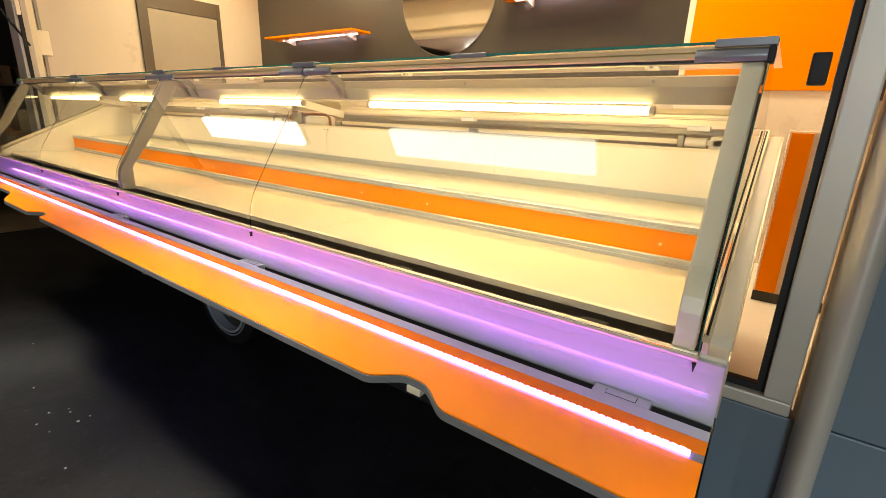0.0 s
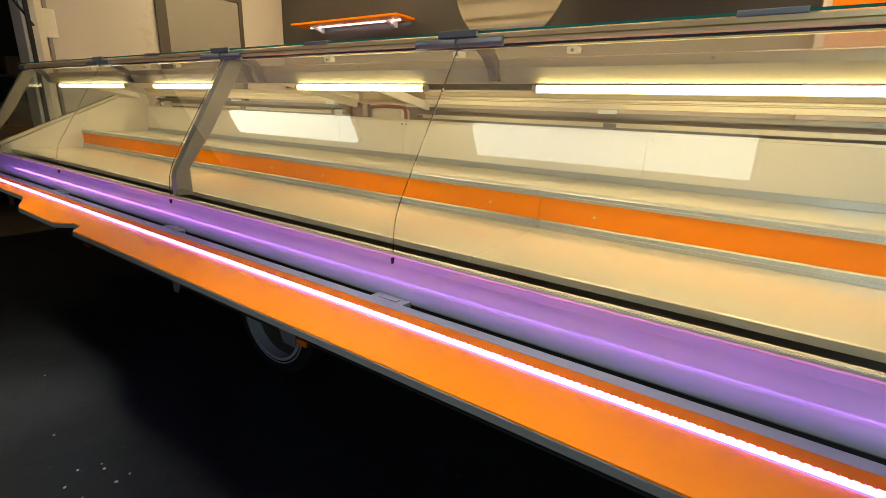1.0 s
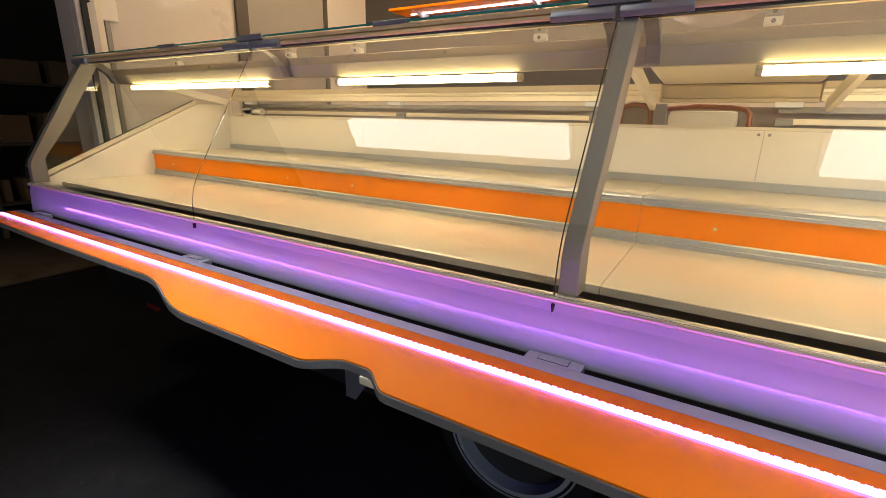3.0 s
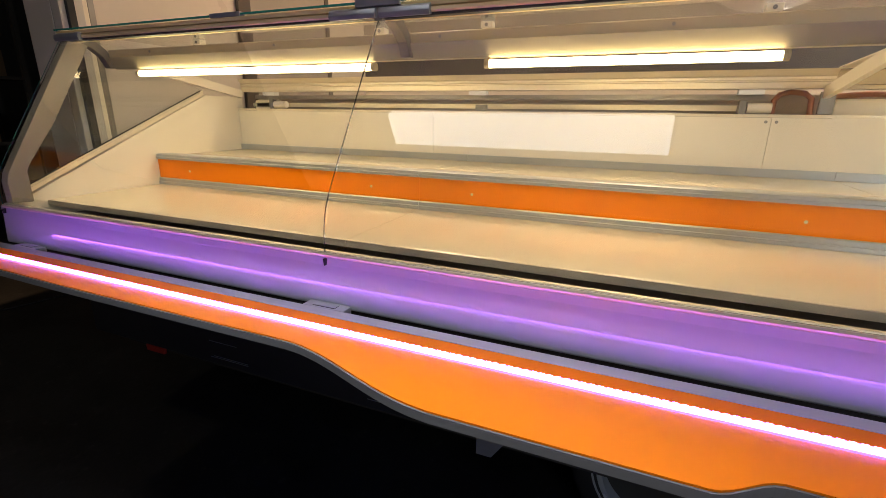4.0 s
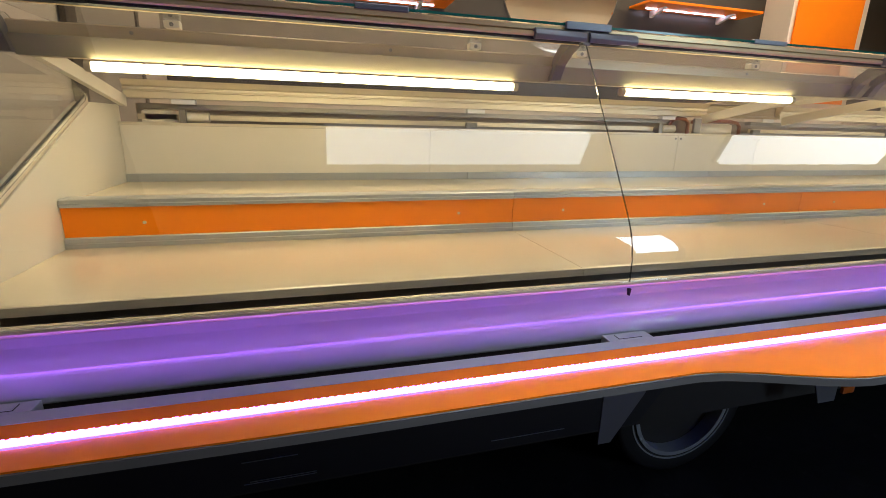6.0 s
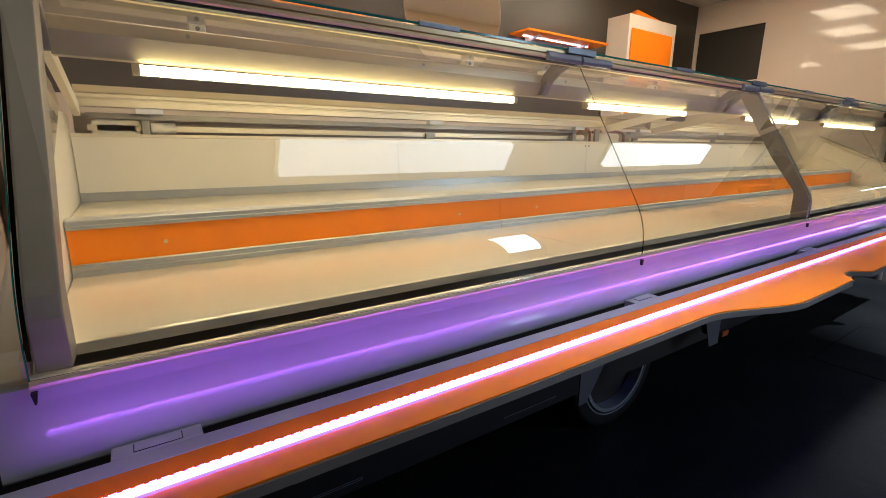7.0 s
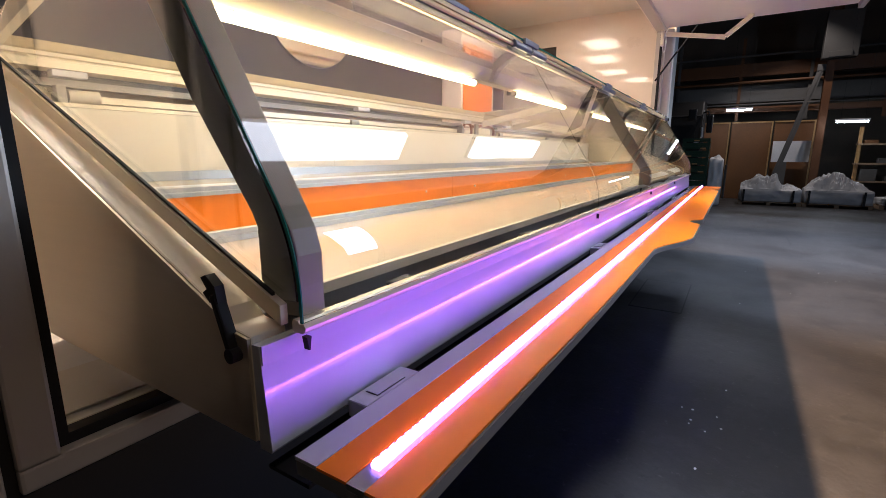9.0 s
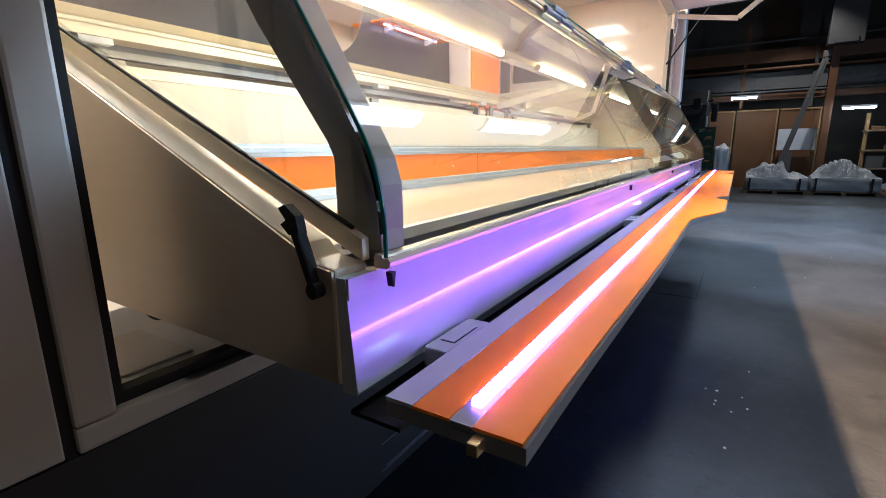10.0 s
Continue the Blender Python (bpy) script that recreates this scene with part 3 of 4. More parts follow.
# top rail and hinge caps
cpart("top_rail", prism([(0.326, 2.104), (0.326, 2.1165), (0.345, 2.119), (0.365, 2.118), (0.365, 2.086), (0.328, 2.086), (0.325, 2.090), (0.326, 2.099), (0.338, 2.100), (0.338, 2.103)], 0.0, JX[4]), RAIL)
cpart("rail_seal", box(0.0, JX[4], 0.331, 0.360, 2.077, 2.0855), BLACK)
cpart("top_rail_back", box(0.0, JX[4], 0.372, 0.384, 2.078, 2.084), RAIL)
CAPX = [(0.0, 0.16)] + [(x - 0.17, x - 0.006) for x in JX[1:4]] + [(x + 0.006, x + 0.17) for x in JX[1:4]] + [(JX[4] - 0.16, JX[4])]
for a, b in CAPX:
    cpart("hinge_cap", prism([(0.315, 2.078), (0.310, 2.09), (0.314, 2.104), (0.325, 2.110), (0.334, 2.106), (0.334, 2.08)], a, b, bevel=0.002), CAP, "grey hinge cover", 40)
for x in JX[1:4]:
    cpart("glass_clamp", box(x - 0.075, x + 0.075, 0.314, 0.36, 2.110, 2.131, 0.002), CAP)
    cpart("hinge_block", box(x - 0.014, x + 0.014, 0.322, 0.345, 2.07, 2.115, 0.003), STEEL)
cpart("glass_clamp", box(5.93, 6.058, 0.314, 0.36, 2.112, 2.131, 0.002), CAP)
cpart("end_hook", box(6.044, 6.058, 0.300, 0.345, 2.072, 2.110, 0.004), BLACK, "black plastic hook")
for x in (0.95, 2.25, 3.65, 5.2):
    cpart("glass_clamp", box(x - 0.07, x + 0.07, 0.322, 0.36, 2.117, 2.131, 0.002), CAP)

# curved arms that carry the light beam
for x in (0.035, JX[1] + 0.002, JX[2] - 0.032, JX[2] + 0.068, JX[3] + 0.05, 6.015):
    cpart("curved_arm", prism([(0.345, 2.085), (0.375, 2.083), (0.43, 2.06), (0.47, 2.03), (0.495, 1.985), (0.52, 1.985), (0.515, 2.02), (0.49, 2.06), (0.45, 2.09), (0.40, 2.105), (0.345, 2.105)], x - 0.018, x + 0.018, bevel=0.002), DARKPOST)
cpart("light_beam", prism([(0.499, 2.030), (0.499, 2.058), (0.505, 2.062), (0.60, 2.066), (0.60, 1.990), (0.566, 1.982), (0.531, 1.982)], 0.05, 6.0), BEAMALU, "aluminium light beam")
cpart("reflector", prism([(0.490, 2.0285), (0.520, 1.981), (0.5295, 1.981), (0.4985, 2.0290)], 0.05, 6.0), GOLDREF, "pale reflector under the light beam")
TUBES = ((0.212, 1.412), (1.844, 2.624), (3.293, 4.062), (4.556, 5.756))
for a, b in TUBES:
    cpart("fluorescent_tube", rod((a, 0.520, 1.961), (b, 0.520, 1.961), 0.0125, 16), WARM, "glowing warm-white tube", 40)
    for s, e in ((a - 0.016, a), (b, b + 0.016)):
        cpart("tube_socket", rod((s, 0.520, 1.961), (e, 0.520, 1.961), 0.014, 16), BEAMALU)
for x in (0.03, 2.945, 3.54, 6.0):
    cpart("strut", bar((x, 0.62, 2.02), (x, 1.27, 1.90), 0.045, 0.02, up=(1, 0, 0)), CREAM)
for x in (0.37, 1.34, 1.77, 2.62, 3.3, 4.1, 4.6, 5.7):
    cpart("glass_bracket", box(x - 0.022, x + 0.022, 0.70, 0.735, 2.097, 2.1185, 0.003), CREAM)
    cpart("bracket_screw", ring(0.006, 0.001, 0.697, 0.7005, "y", 10, (x, 2.107)), STEEL)

for k in range(9):
    cpart("beam_screw", ring(0.005, 0.001, 0.4965, 0.5, "y", 10, (0.32 + 0.68 * k, 2.046)), STEEL)
for x in (0.25, 2.70, 5.75):
    cpart("rear_roller", rod((x, 1.312, 1.842), (x + 0.085, 1.312, 1.842), 0.021, 16), CREAM, "pale plastic roller", 40)
    cpart("roller_bracket", box(x - 0.03, x - 0.004, 1.295, 1.33, 1.815, 1.872, 0.003), STEEL)

# posts behind the glass joints
POST_IN = [(0.016, 1.446), (0.016, 1.53), (0.026, 1.565)] + offset(OUT, 0.010)[-2:]
POST_BACK = [(0.088, 1.442), (0.088, 1.565), (0.098, 1.585)] + [(p[0] + 0.078, p[1] - 0.030) for p in OUT[-3:]]
# The right-end post is a lighter copy: light on it is in the colour.
for a, b, paint in ((0.008, 0.053, POSTGREY), (JX[2] + 0.004, JX[2] + 0.048, POSTGREY), (JX[4] - 0.056, JX[4] - 0.010, EDGEGREY)):
    cpart("post", prism(POST_IN + POST_BACK[::-1], a, b, bevel=0.003), paint, "grey-brown steel post")
for x in JX:
    xx = min(max(x, 0.004), JX[4] - 0.004)
    cpart("glass_clip", prism([(xx - 0.004, 1.424), (xx + 0.004, 1.424), (xx + 0.001, 1.405), (xx - 0.001, 1.405)], -0.006, 0.004, "y"), BLACK)
    if 0 < x < 6:
        cpart("glass_seal", prism(offset(OUT, 0.001) + offset(OUT, 0.005)[::-1], x - 0.0008, x + 0.0008), BLACK)
for x in (JX[0] - 0.0006, JX[4] - 0.0012):
    cpart("glass_edge", prism(offset(OUT, 0.0004) + offset(OUT, 0.0056)[::-1], x, x + 0.0018), GLASS_EDGE, "green cut edge of the glass")
# latch on the end panel
cpart("latch", bar((XL - 0.008, 0.089, 1.486), (XL - 0.008, 0.060, 1.408), 0.011, 0.017, up=(1, 0, 0), bevel=0.003), BLACK, "black toggle latch")
cpart("latch_hook", prism([(0.078, 1.476), (0.096, 1.474), (0.110, 1.486), (0.100, 1.492), (0.112, 1.506), (0.100, 1.511), (0.082, 1.498)], XL - 0.014, XL - 0.001), BLACK)
cpart("latch_pivot", ring(0.010, 0.001, XL - 0.018, XL, "x", 16, (0.059, 1.409)), BLACK)
settle(counter, *C)

# ---------------------------------------------------------------- orange flap board with its LED strip
board = thing("flap_board", (3.0, -0.2, 1.265), "long orange folding board with a glowing LED strip", "board")
B = []
BT, BB = 1.290, 1.266


def edge_y(x):
    """Outer edge of the board along the counter."""
    def ease(a, b):
        u = min(max((x - a) / (b - a), 0), 1)
        return u * u * (3 - 2 * u)
    y = -0.210 - 0.012 * ease(-0.05, 0.9) - 0.112 * ease(1.58, 2.03)
    y += 0.056 * (ease(2.47, 2.58) - ease(2.635, 2.73))
    y += 0.062 * (ease(5.35, 5.45) - ease(5.49, 5.61))
    return y


xs = [XL + (XR - XL) * k / 400 for k in range(401)]


def strip(yin, d, z0, z1):
    return prism([(x, yin) for x in xs] + [(x, edge_y(x) + d) for x in reversed(xs)], z0, z1, "z")


B.append(part("orange_face", strip(-0.150, 0.004, BT - 0.004, BT), ORANGE, board))
B.append(part("orange_face", box(XL, XR, -0.121, -0.0725, BT - 0.004, BT), ORANGE, board))
B.append(part("core", strip(-0.150, 0.0, BB, BT - 0.0045), EDGE, board, "grey board edge"))
B.append(part("core", box(XL, XR, -0.1495, -0.1215, BB, BT - 0.0105), EDGE, board))
B.append(part("core", box(XL, XR, -0.121, -0.036, BB, BT - 0.0045), EDGE, board))
B.append(part("hinge_strip", box(XL, XR, -0.072, -0.034, BT - 0.004, BT + 0.001), PANEL, board, "silver hinge strip"))
B.append(part("led_channel", box(XL, XR, -0.1495, -0.1215, BT - 0.010, BT - 0.0012), CAP, board))
B.append(part("led_strip", box(-0.02, 6.08, -0.1425, -0.1285, BT - 0.0011, BT + 0.0065, 0.002), LED, board, "glowing violet LED strip"))
B.append(part("under_strip", box(0.2, 5.9, -0.10, -0.09, BB - 0.003, BB - 0.0005), UNDERGLOW, board, "dim blue LED strip below the board"))
dots = bmesh.new()
for k in range(366):
    x = -0.012 + k * 0.01665
    q = [dots.verts.new((x + a, -0.1355 + b, BT + 0.0069)) for a, b in ((-0.005, -0.007), (0.005, -0.007), (0.005, 0.007), (-0.005, 0.007))]
    dots.faces.new(q)
o = part("led_tape", dots, LED_DOT, board, "tape of tiny bright LED chips")
o["kind"] = "stuff"
B.append(o)
for x in (0.15, 1.56, 2.98, 4.345, 5.91):
    B.append(part("hinge", box(x - 0.068, x + 0.068, -0.0335, 0.0065, 1.262, 1.2915, 0.003), PANEL, board, "silver hinge block"))
    B.append(part("hinge_plate", box(x - 0.035, x + 0.035, -0.026, -0.004, 1.2922, 1.2935, 0.0005), PANEL, board))
    B.append(part("hinge_gap", box(x - 0.0365, x + 0.0365, -0.0275, -0.0025, 1.2912, 1.2919), BLACK, board))
B.append(part("catch", box(XL - 0.018, XL + 0.01, -0.165, -0.152, 1.268, 1.283, 0.002), BRASS, board, "small brass-coloured catch"))
for x in (2.64, 5.47):
    B.append(part("stay_tab", box(x - 0.022, x + 0.022, edge_y(x) - 0.004, edge_y(x) + 0.03, 1.246, 1.2655, 0.003), CREAM, board, "cream metal tab under the cut-out"))
settle(board, *B)

# ---------------------------------------------------------------- fittings inside the trailer
# door and panels of the left end wall
door = thing("inner_door", (IX0, 2.1, IZ0), "closed taupe inner door with a dark frame", "door", kind="")
# The wide left strip stands in for a dark recess beside the door.
D = [part("door_frame", box(IX0 + 0.003, IX0 + 0.03, 1.60, 1.71, IZ0, 3.20, 0.003), FRAMEBROWN, door),
     part("door_frame", box(IX0 + 0.003, IX0 + 0.03, 2.555, 2.605, IZ0, 3.20, 0.003), FRAMEBROWN, door),
     part("door_frame", box(IX0 + 0.003, IX0 + 0.03, 1.71, 2.555, 3.02, 3.20, 0.003), FRAMEBROWN, door),
     part("door_leaf", box(IX0 + 0.003, IX0 + 0.022, 1.712, 2.553, IZ0 + 0.01, 3.018, 0.003), BROWN, door)]
settle(door, *D)

jamb = thing("hatch_jamb", (IX0, 0.6, 1.2), "pale jamb profile beside the serving hatch", "trim", kind="")
D = [part("jamb_profile", box(IX0 + 0.003, IX0 + 0.05, 0.56, 0.62, IZ0, 3.75, 0.004), CREAM, jamb),
     part("jamb_profile", box(IX0 + 0.003, IX0 + 0.02, 0.64, 0.67, IZ0, 3.75, 0.003), STEEL, jamb),
     part("cover_plate", box(IX0 + 0.003, IX0 + 0.03, 0.56, 0.72, 2.38, 2.62, 0.01), CREAM, jamb)]
settle(jamb, *D)


def led_shelf(x0, x1, z):
    sh = thing("wall_shelf", ((x0 + x1) / 2, IY1, z), "orange wall shelf with a white LED strip beneath", "shelf", "wall shelves")
    ps = [part("shelf_board", box(x0, x1, IY1 - 0.30, IY1, z, z + 0.022, 0.002), ORANGE, sh),
          part("led_strip", box(x0 + 0.12, x1 - 0.12, IY1 - 0.10, IY1 - 0.085, z - 0.008, z - 0.001), SHELF_LED, sh, "white LED strip")]
    for x in (x0 + 0.25, x1 - 0.25):
        ps.append(part("shelf_bracket", prism([(IY1, z - 0.001), (IY1 - 0.2, z - 0.001), (IY1 - 0.2, z - 0.012), (IY1 - 0.02, z - 0.06), (IY1, z - 0.06)], x - 0.015, x + 0.015), WHITE, sh, "white bracket"))
    settle(sh, *ps)


led_shelf(0.26, 1.92, 2.80)
led_shelf(3.75, 5.05, 2.95)

mirror = thing("round_mirror", (3.02, IY1, 3.10), "large round wall mirror", "mirror")
D = [part("mirror_glass", ring(0.585, 0.001, IY1 - 0.012, IY1 - 0.004, "y", 72, (3.02, 3.10)), MIRROR, mirror),
     part("mirror_rim", ring(0.592, 0.586, IY1 - 0.012, IY1 - 0.002, "y", 72, (3.02, 3.10)), STEEL, mirror)]
settle(mirror, *D)

gable = bmesh.new()
rim = [gable.verts.new(p) for p in ((5.52, 2.90, 3.351), (6.12, 2.90, 3.351), (6.12, 3.19, 3.351), (5.52, 3.19, 3.351))]
peak = gable.verts.new((5.72, 3.02, 3.47))
gable.faces.new(rim[::-1])
for k in range(4):
    gable.faces.new((rim[k], rim[(k + 1) % 4], peak))
cabinet = thing("tall_cabinet", (5.65, 2.9, IZ0), "tall beige cabinet with an orange door", "cabinet")
D = [part("body", box(5.385, 6.39, 2.88, IY1 - 0.004, IZ0, 3.35, 0.004), WHITEWALL, cabinet),
     part("door", box(5.43, 6.29, 2.855, 2.877, 2.145, 3.19, 0.003), ORANGE, cabinet, "orange cabinet door"),
     part("lid", gable, ORANGE, cabinet, "orange pointed lid")]
settle(cabinet, *D)
low = thing("low_cabinet", (6.28, 2.4, IZ0), "narrow white floor cabinet with an orange end panel", "cabinet")
settle(low, part("body", box(6.128, 6.46, 2.022, 2.84, IZ0, 1.90, 0.004), WHITEWALL, low),
       part("end_panel", box(6.138, 6.232, 2.0, 2.0215, 1.015, 1.89, 0.002), ORANGE, low, "orange end panel"),
       part("plinth_gap", box(6.130, 6.45, 2.012, 2.0218, IZ0 + 0.002, 1.008), DARK, low))
stop = thing("hatch_stop", (6.16, 0.53, 2.07), "black plastic stop on the hatch frame", "stop")
D = [part("stop_block", box(6.13, 6.171, 0.515, 0.56, 2.035, 2.115, 0.006), BLACK, stop)]
settle(stop, *D)

# The lamp at x=0.65 is added to brighten the counter's left end.
for x, y in ((0.65, 2.2), (2.3, 2.5), (4.1, 2.35), (5.6, 2.0)):
    lamp = thing("ceiling_panel_lamp", (x, y, IZ1), "flat square ceiling lamp, lit warm white", "ceiling lamp", "ceiling lamps in the trailer")
    D = [part("frame", box(x - 0.45, x + 0.45, y - 0.32, y + 0.32, IZ1 - 0.03, IZ1 - 0.001, 0.004), WHITE, lamp),
         part("diffuser", box(x - 0.42, x + 0.42, y - 0.29, y + 0.29, IZ1 - 0.036, IZ1 - 0.031), ROOM_LIGHT, lamp)]
    settle(lamp, *D)

# ---------------------------------------------------------------- things in the hall
FX = 21.0


def partition(y0, y1, z1):
    p = thing("partition_panel", (FX, (y0 + y1) / 2, 0), "brown wooden partition panel with ochre battens", "partition", "partition panels")
    ps = [part("sheet", box(FX, FX + 0.04, y0, y1, 0.0, z1), RUST, p)]
    for b in (box(FX - 0.04, FX, y0, y0 + 0.045, 0, z1), box(FX - 0.04, FX, y0 + 0.045, y1, z1 - 0.05, z1)):
        ps.append(part("batten", b, YELLOW, p, "ochre batten"))
    settle(p, *ps)


for y0 in (2.6, 1.25, -0.1, -1.45):
    partition(y0, y0 + 1.3, 2.9)
partition(-2.7, -1.5, 2.9)
for name, bm, mat, lab in (
        ("trim_upper", box(FX + 0.05, FX + 0.3, -9, 8, 4.55, 5.0), BEAM, "rusty orange steel crane beam"),
        ("trim_middle", box(FX + 0.05, FX + 0.3, -9, 8, 3.25, 3.45), BEAM, "brown steel beam over the partition"),
        ("trim_lower", box(FX + 0.1, FX + 0.3, -9, 8, 3.62, 4.2), HALLGREY, "grey sheet cladding over the partition")):
    tagged(link(name, bm, mat), lab, "beam", kind="structure")


def pillar(x, y):
    p = thing("steel_pillar", (x, y, 0), "orange-brown steel pillar with flanges", "pillar")
    ps = [part("flange", box(x - 0.14, x - 0.12, y - 0.11, y + 0.11, 0, 7.4), BEAM, p),
          part("flange", box(x + 0.12, x + 0.14, y - 0.11, y + 0.11, 0, 7.4), BEAM, p),
          part("web", box(x - 0.12, x + 0.12, y - 0.008, y + 0.008, 0, 7.4), BEAM, p),
          part("base_plate", box(x - 0.2, x + 0.2, y - 0.2, y + 0.2, 0, 0.02), BEAM, p)]
    settle(p, *ps)


pillar(20.2, -2.75)

rail = thing("leaning_rail", (19.2, -1.6, 0), "grey steel rail leaning against the pillar", "rail")
D = [part("flange", bar((19.75, -1.38, 0.0), (20.0, -2.50, 4.45), 0.17, 0.04, up=(1, 0, 0)), HALLGREY, rail),
     part("web", bar((19.79, -1.38, 0.0), (20.04, -2.50, 4.45), 0.05, 0.16, up=(1, 0, 0)), HALLGREY, rail),
     part("head", box(19.95, 20.05, -2.62, -2.40, 4.42, 4.62, 0.01), HALLGREY, rail)]
settle(rail, *D)

sign = thing("notice_board", (20.6, -2.0, 0), "blank white notice board on a stand", "board")
D = [part("sheet", box(20.55, 20.58, -2.60, -1.50, 1.42, 2.16, 0.004), HALLWHITE, sign),
     part("stand", box(20.56, 20.60, -1.98, -1.72, 0.0, 1.42, 0.004), HALLGREY, sign)]
settle(sign, *D)

heater = thing("hall_heater", (20.0, -2.9, 4.6), "grey box air heater hung under the roof", "heater")
D = [part("casing", box(19.7, 20.1, -3.35, -2.45, 4.75, 6.2, 0.02), DARK, heater),
     part("outlet", box(19.66, 19.70, -3.2, -2.6, 4.78, 4.95, 0.006), DARK, heater),
     part("hanger", box(19.85, 19.95, -2.95, -2.85, 6.2, HZ), HALLSTEEL, heater)]
settle(heater, *D)


def tube_lamp(x, y0, y1, z):
    la = thing("hall_lamp", (x, (y0 + y1) / 2, z), "lit fluorescent batten lamp hung in the hall", "lamp", "hall lamps")
    ps = [part("housing", box(x - 0.06, x + 0.06, y0 - 0.03, y1 + 0.03, z + 0.03, z + 0.09, 0.006), WHITE, la),
          part("tube", rod((x, y0, z), (x, y1, z), 0.03), HALL_LIGHT, la, "glowing tube")]
    for y in (y0 + 0.1, y1 - 0.1):
        ps.append(part("hanger", box(x - 0.003, x + 0.003, y - 0.003, y + 0.003, z + 0.09, HZ), BLACK, la))
    settle(la, *ps)


tube_lamp(19.5, -0.70, 0.05, 3.22)
tube_lamp(19.5, -3.85, -3.05, 2.72)


def wrapped_load(x, y, w, d, h, seed, humps):
    p = thing("wrapped_pallet", (x, y, 0), "pallet of goods wrapped in crumpled clear film", "pallet", "wrapped pallets")
    ps = []
    for k in range(3):
        yy = y - w / 2 + 0.06 + k * (w - 0.12) / 2
        ps.append(part("runner", box(x - d / 2, x + d / 2, yy - 0.06, yy + 0.06, 0, 0.10), TIMBER, p))
    for k in range(5):
        xx = x - d / 2 + 0.05 + k * (d - 0.1) / 4
        ps.append(part("deck_board", box(xx - 0.05, xx + 0.05, y - w / 2, y + w / 2, 0.101, 0.122), TIMBER, p))
    base = 0.56 * h
    bm = box(x - d / 2 - 0.01, x + d / 2, y - w / 2 + 0.02, y + w / 2 - 0.02, 0.123, base, 0.07)
    bmesh.ops.subdivide_edges(bm, edges=bm.edges[:], cuts=7, use_grid_fill=True)
    for v in bm.verts:
        if v.co.z > 0.14:
            v.co += Vector((noise.noise(v.co * 5.0 + Vector((seed, 0, 0))), noise.noise(v.co * 4.0), 1.3 * noise.noise(v.co * 3.0 + Vector((0, seed, 3))))) * 0.045
    ps.append(smooth(part("bale", bm, WRAP, p, "low bale of goods under film"), 40))
    bm = bmesh.new()
    bmesh.ops.create_grid(bm, x_segments=44, y_segments=36, size=0.5)
    for v in bm.verts:
        u, t = v.co.x * 2, v.co.y * 2
        hill = sum(a * math.exp(-((u - c) / s) ** 2) for c, s, a in humps) * max(0.0, 1 - abs(t) ** 3)
        n = noise.noise(Vector((u * 3 + seed * 7, t * 3, seed)))
        f = abs(noise.noise(Vector((u * 7 + seed * 3, t * 6, seed + 5))))
        z = base - 0.05 + hill * (h - base) * (1 + 0.28 * n) + (0.09 - 0.30 * f) * min(1.0, hill * 2)
        v.co = Vector((x + t * d / 2 * 0.98, y + u * w / 2 * 0.97, max(z, base - 0.06)))
    bmesh.ops.recalc_face_normals(bm, faces=bm.faces[:])
    ret = bmesh.ops.extrude_face_region(bm, geom=bm.faces[:])
    for v in [g for g in ret["geom"] if isinstance(g, bmesh.types.BMVert)]:
        v.co.z -= 0.004
    bmesh.ops.recalc_face_normals(bm, faces=bm.faces[:])
    ps.append(smooth(part("film_wrap", bm, WRAP, p, "crumpled clear stretch film"), 35))
    for k in (-0.36, 0.42):
        yy = y + k * w
        ps.append(part("strap", box(x - d / 2 - 0.075, x - d / 2 - 0.06, yy - 0.03, yy + 0.03, 0.1, base * 0.95), BLACK, p, "black strap"))
    settle(p, *ps)


wrapped_load(19.0, -1.50, 1.75, 1.0, 0.98, 1, ((0.80, 0.30, 0.55), (0.40, 0.20, 0.95), (0.12, 0.14, 0.7), (-0.12, 0.16, 1.0), (-0.6, 0.35, 0.35)))
wrapped_load(19.05, -3.28, 1.75, 1.0, 1.02, 2, ((0.62, 0.30, 0.55), (0.25, 0.34, 0.75), (-0.15, 0.34, 0.85), (-0.65, 0.25, 0.35)))
wrapped_load(19.4, -5.2, 1.7, 1.0, 0.62, 3, ((0.3, 0.4, 0.5), (-0.4, 0.4, 0.8)))


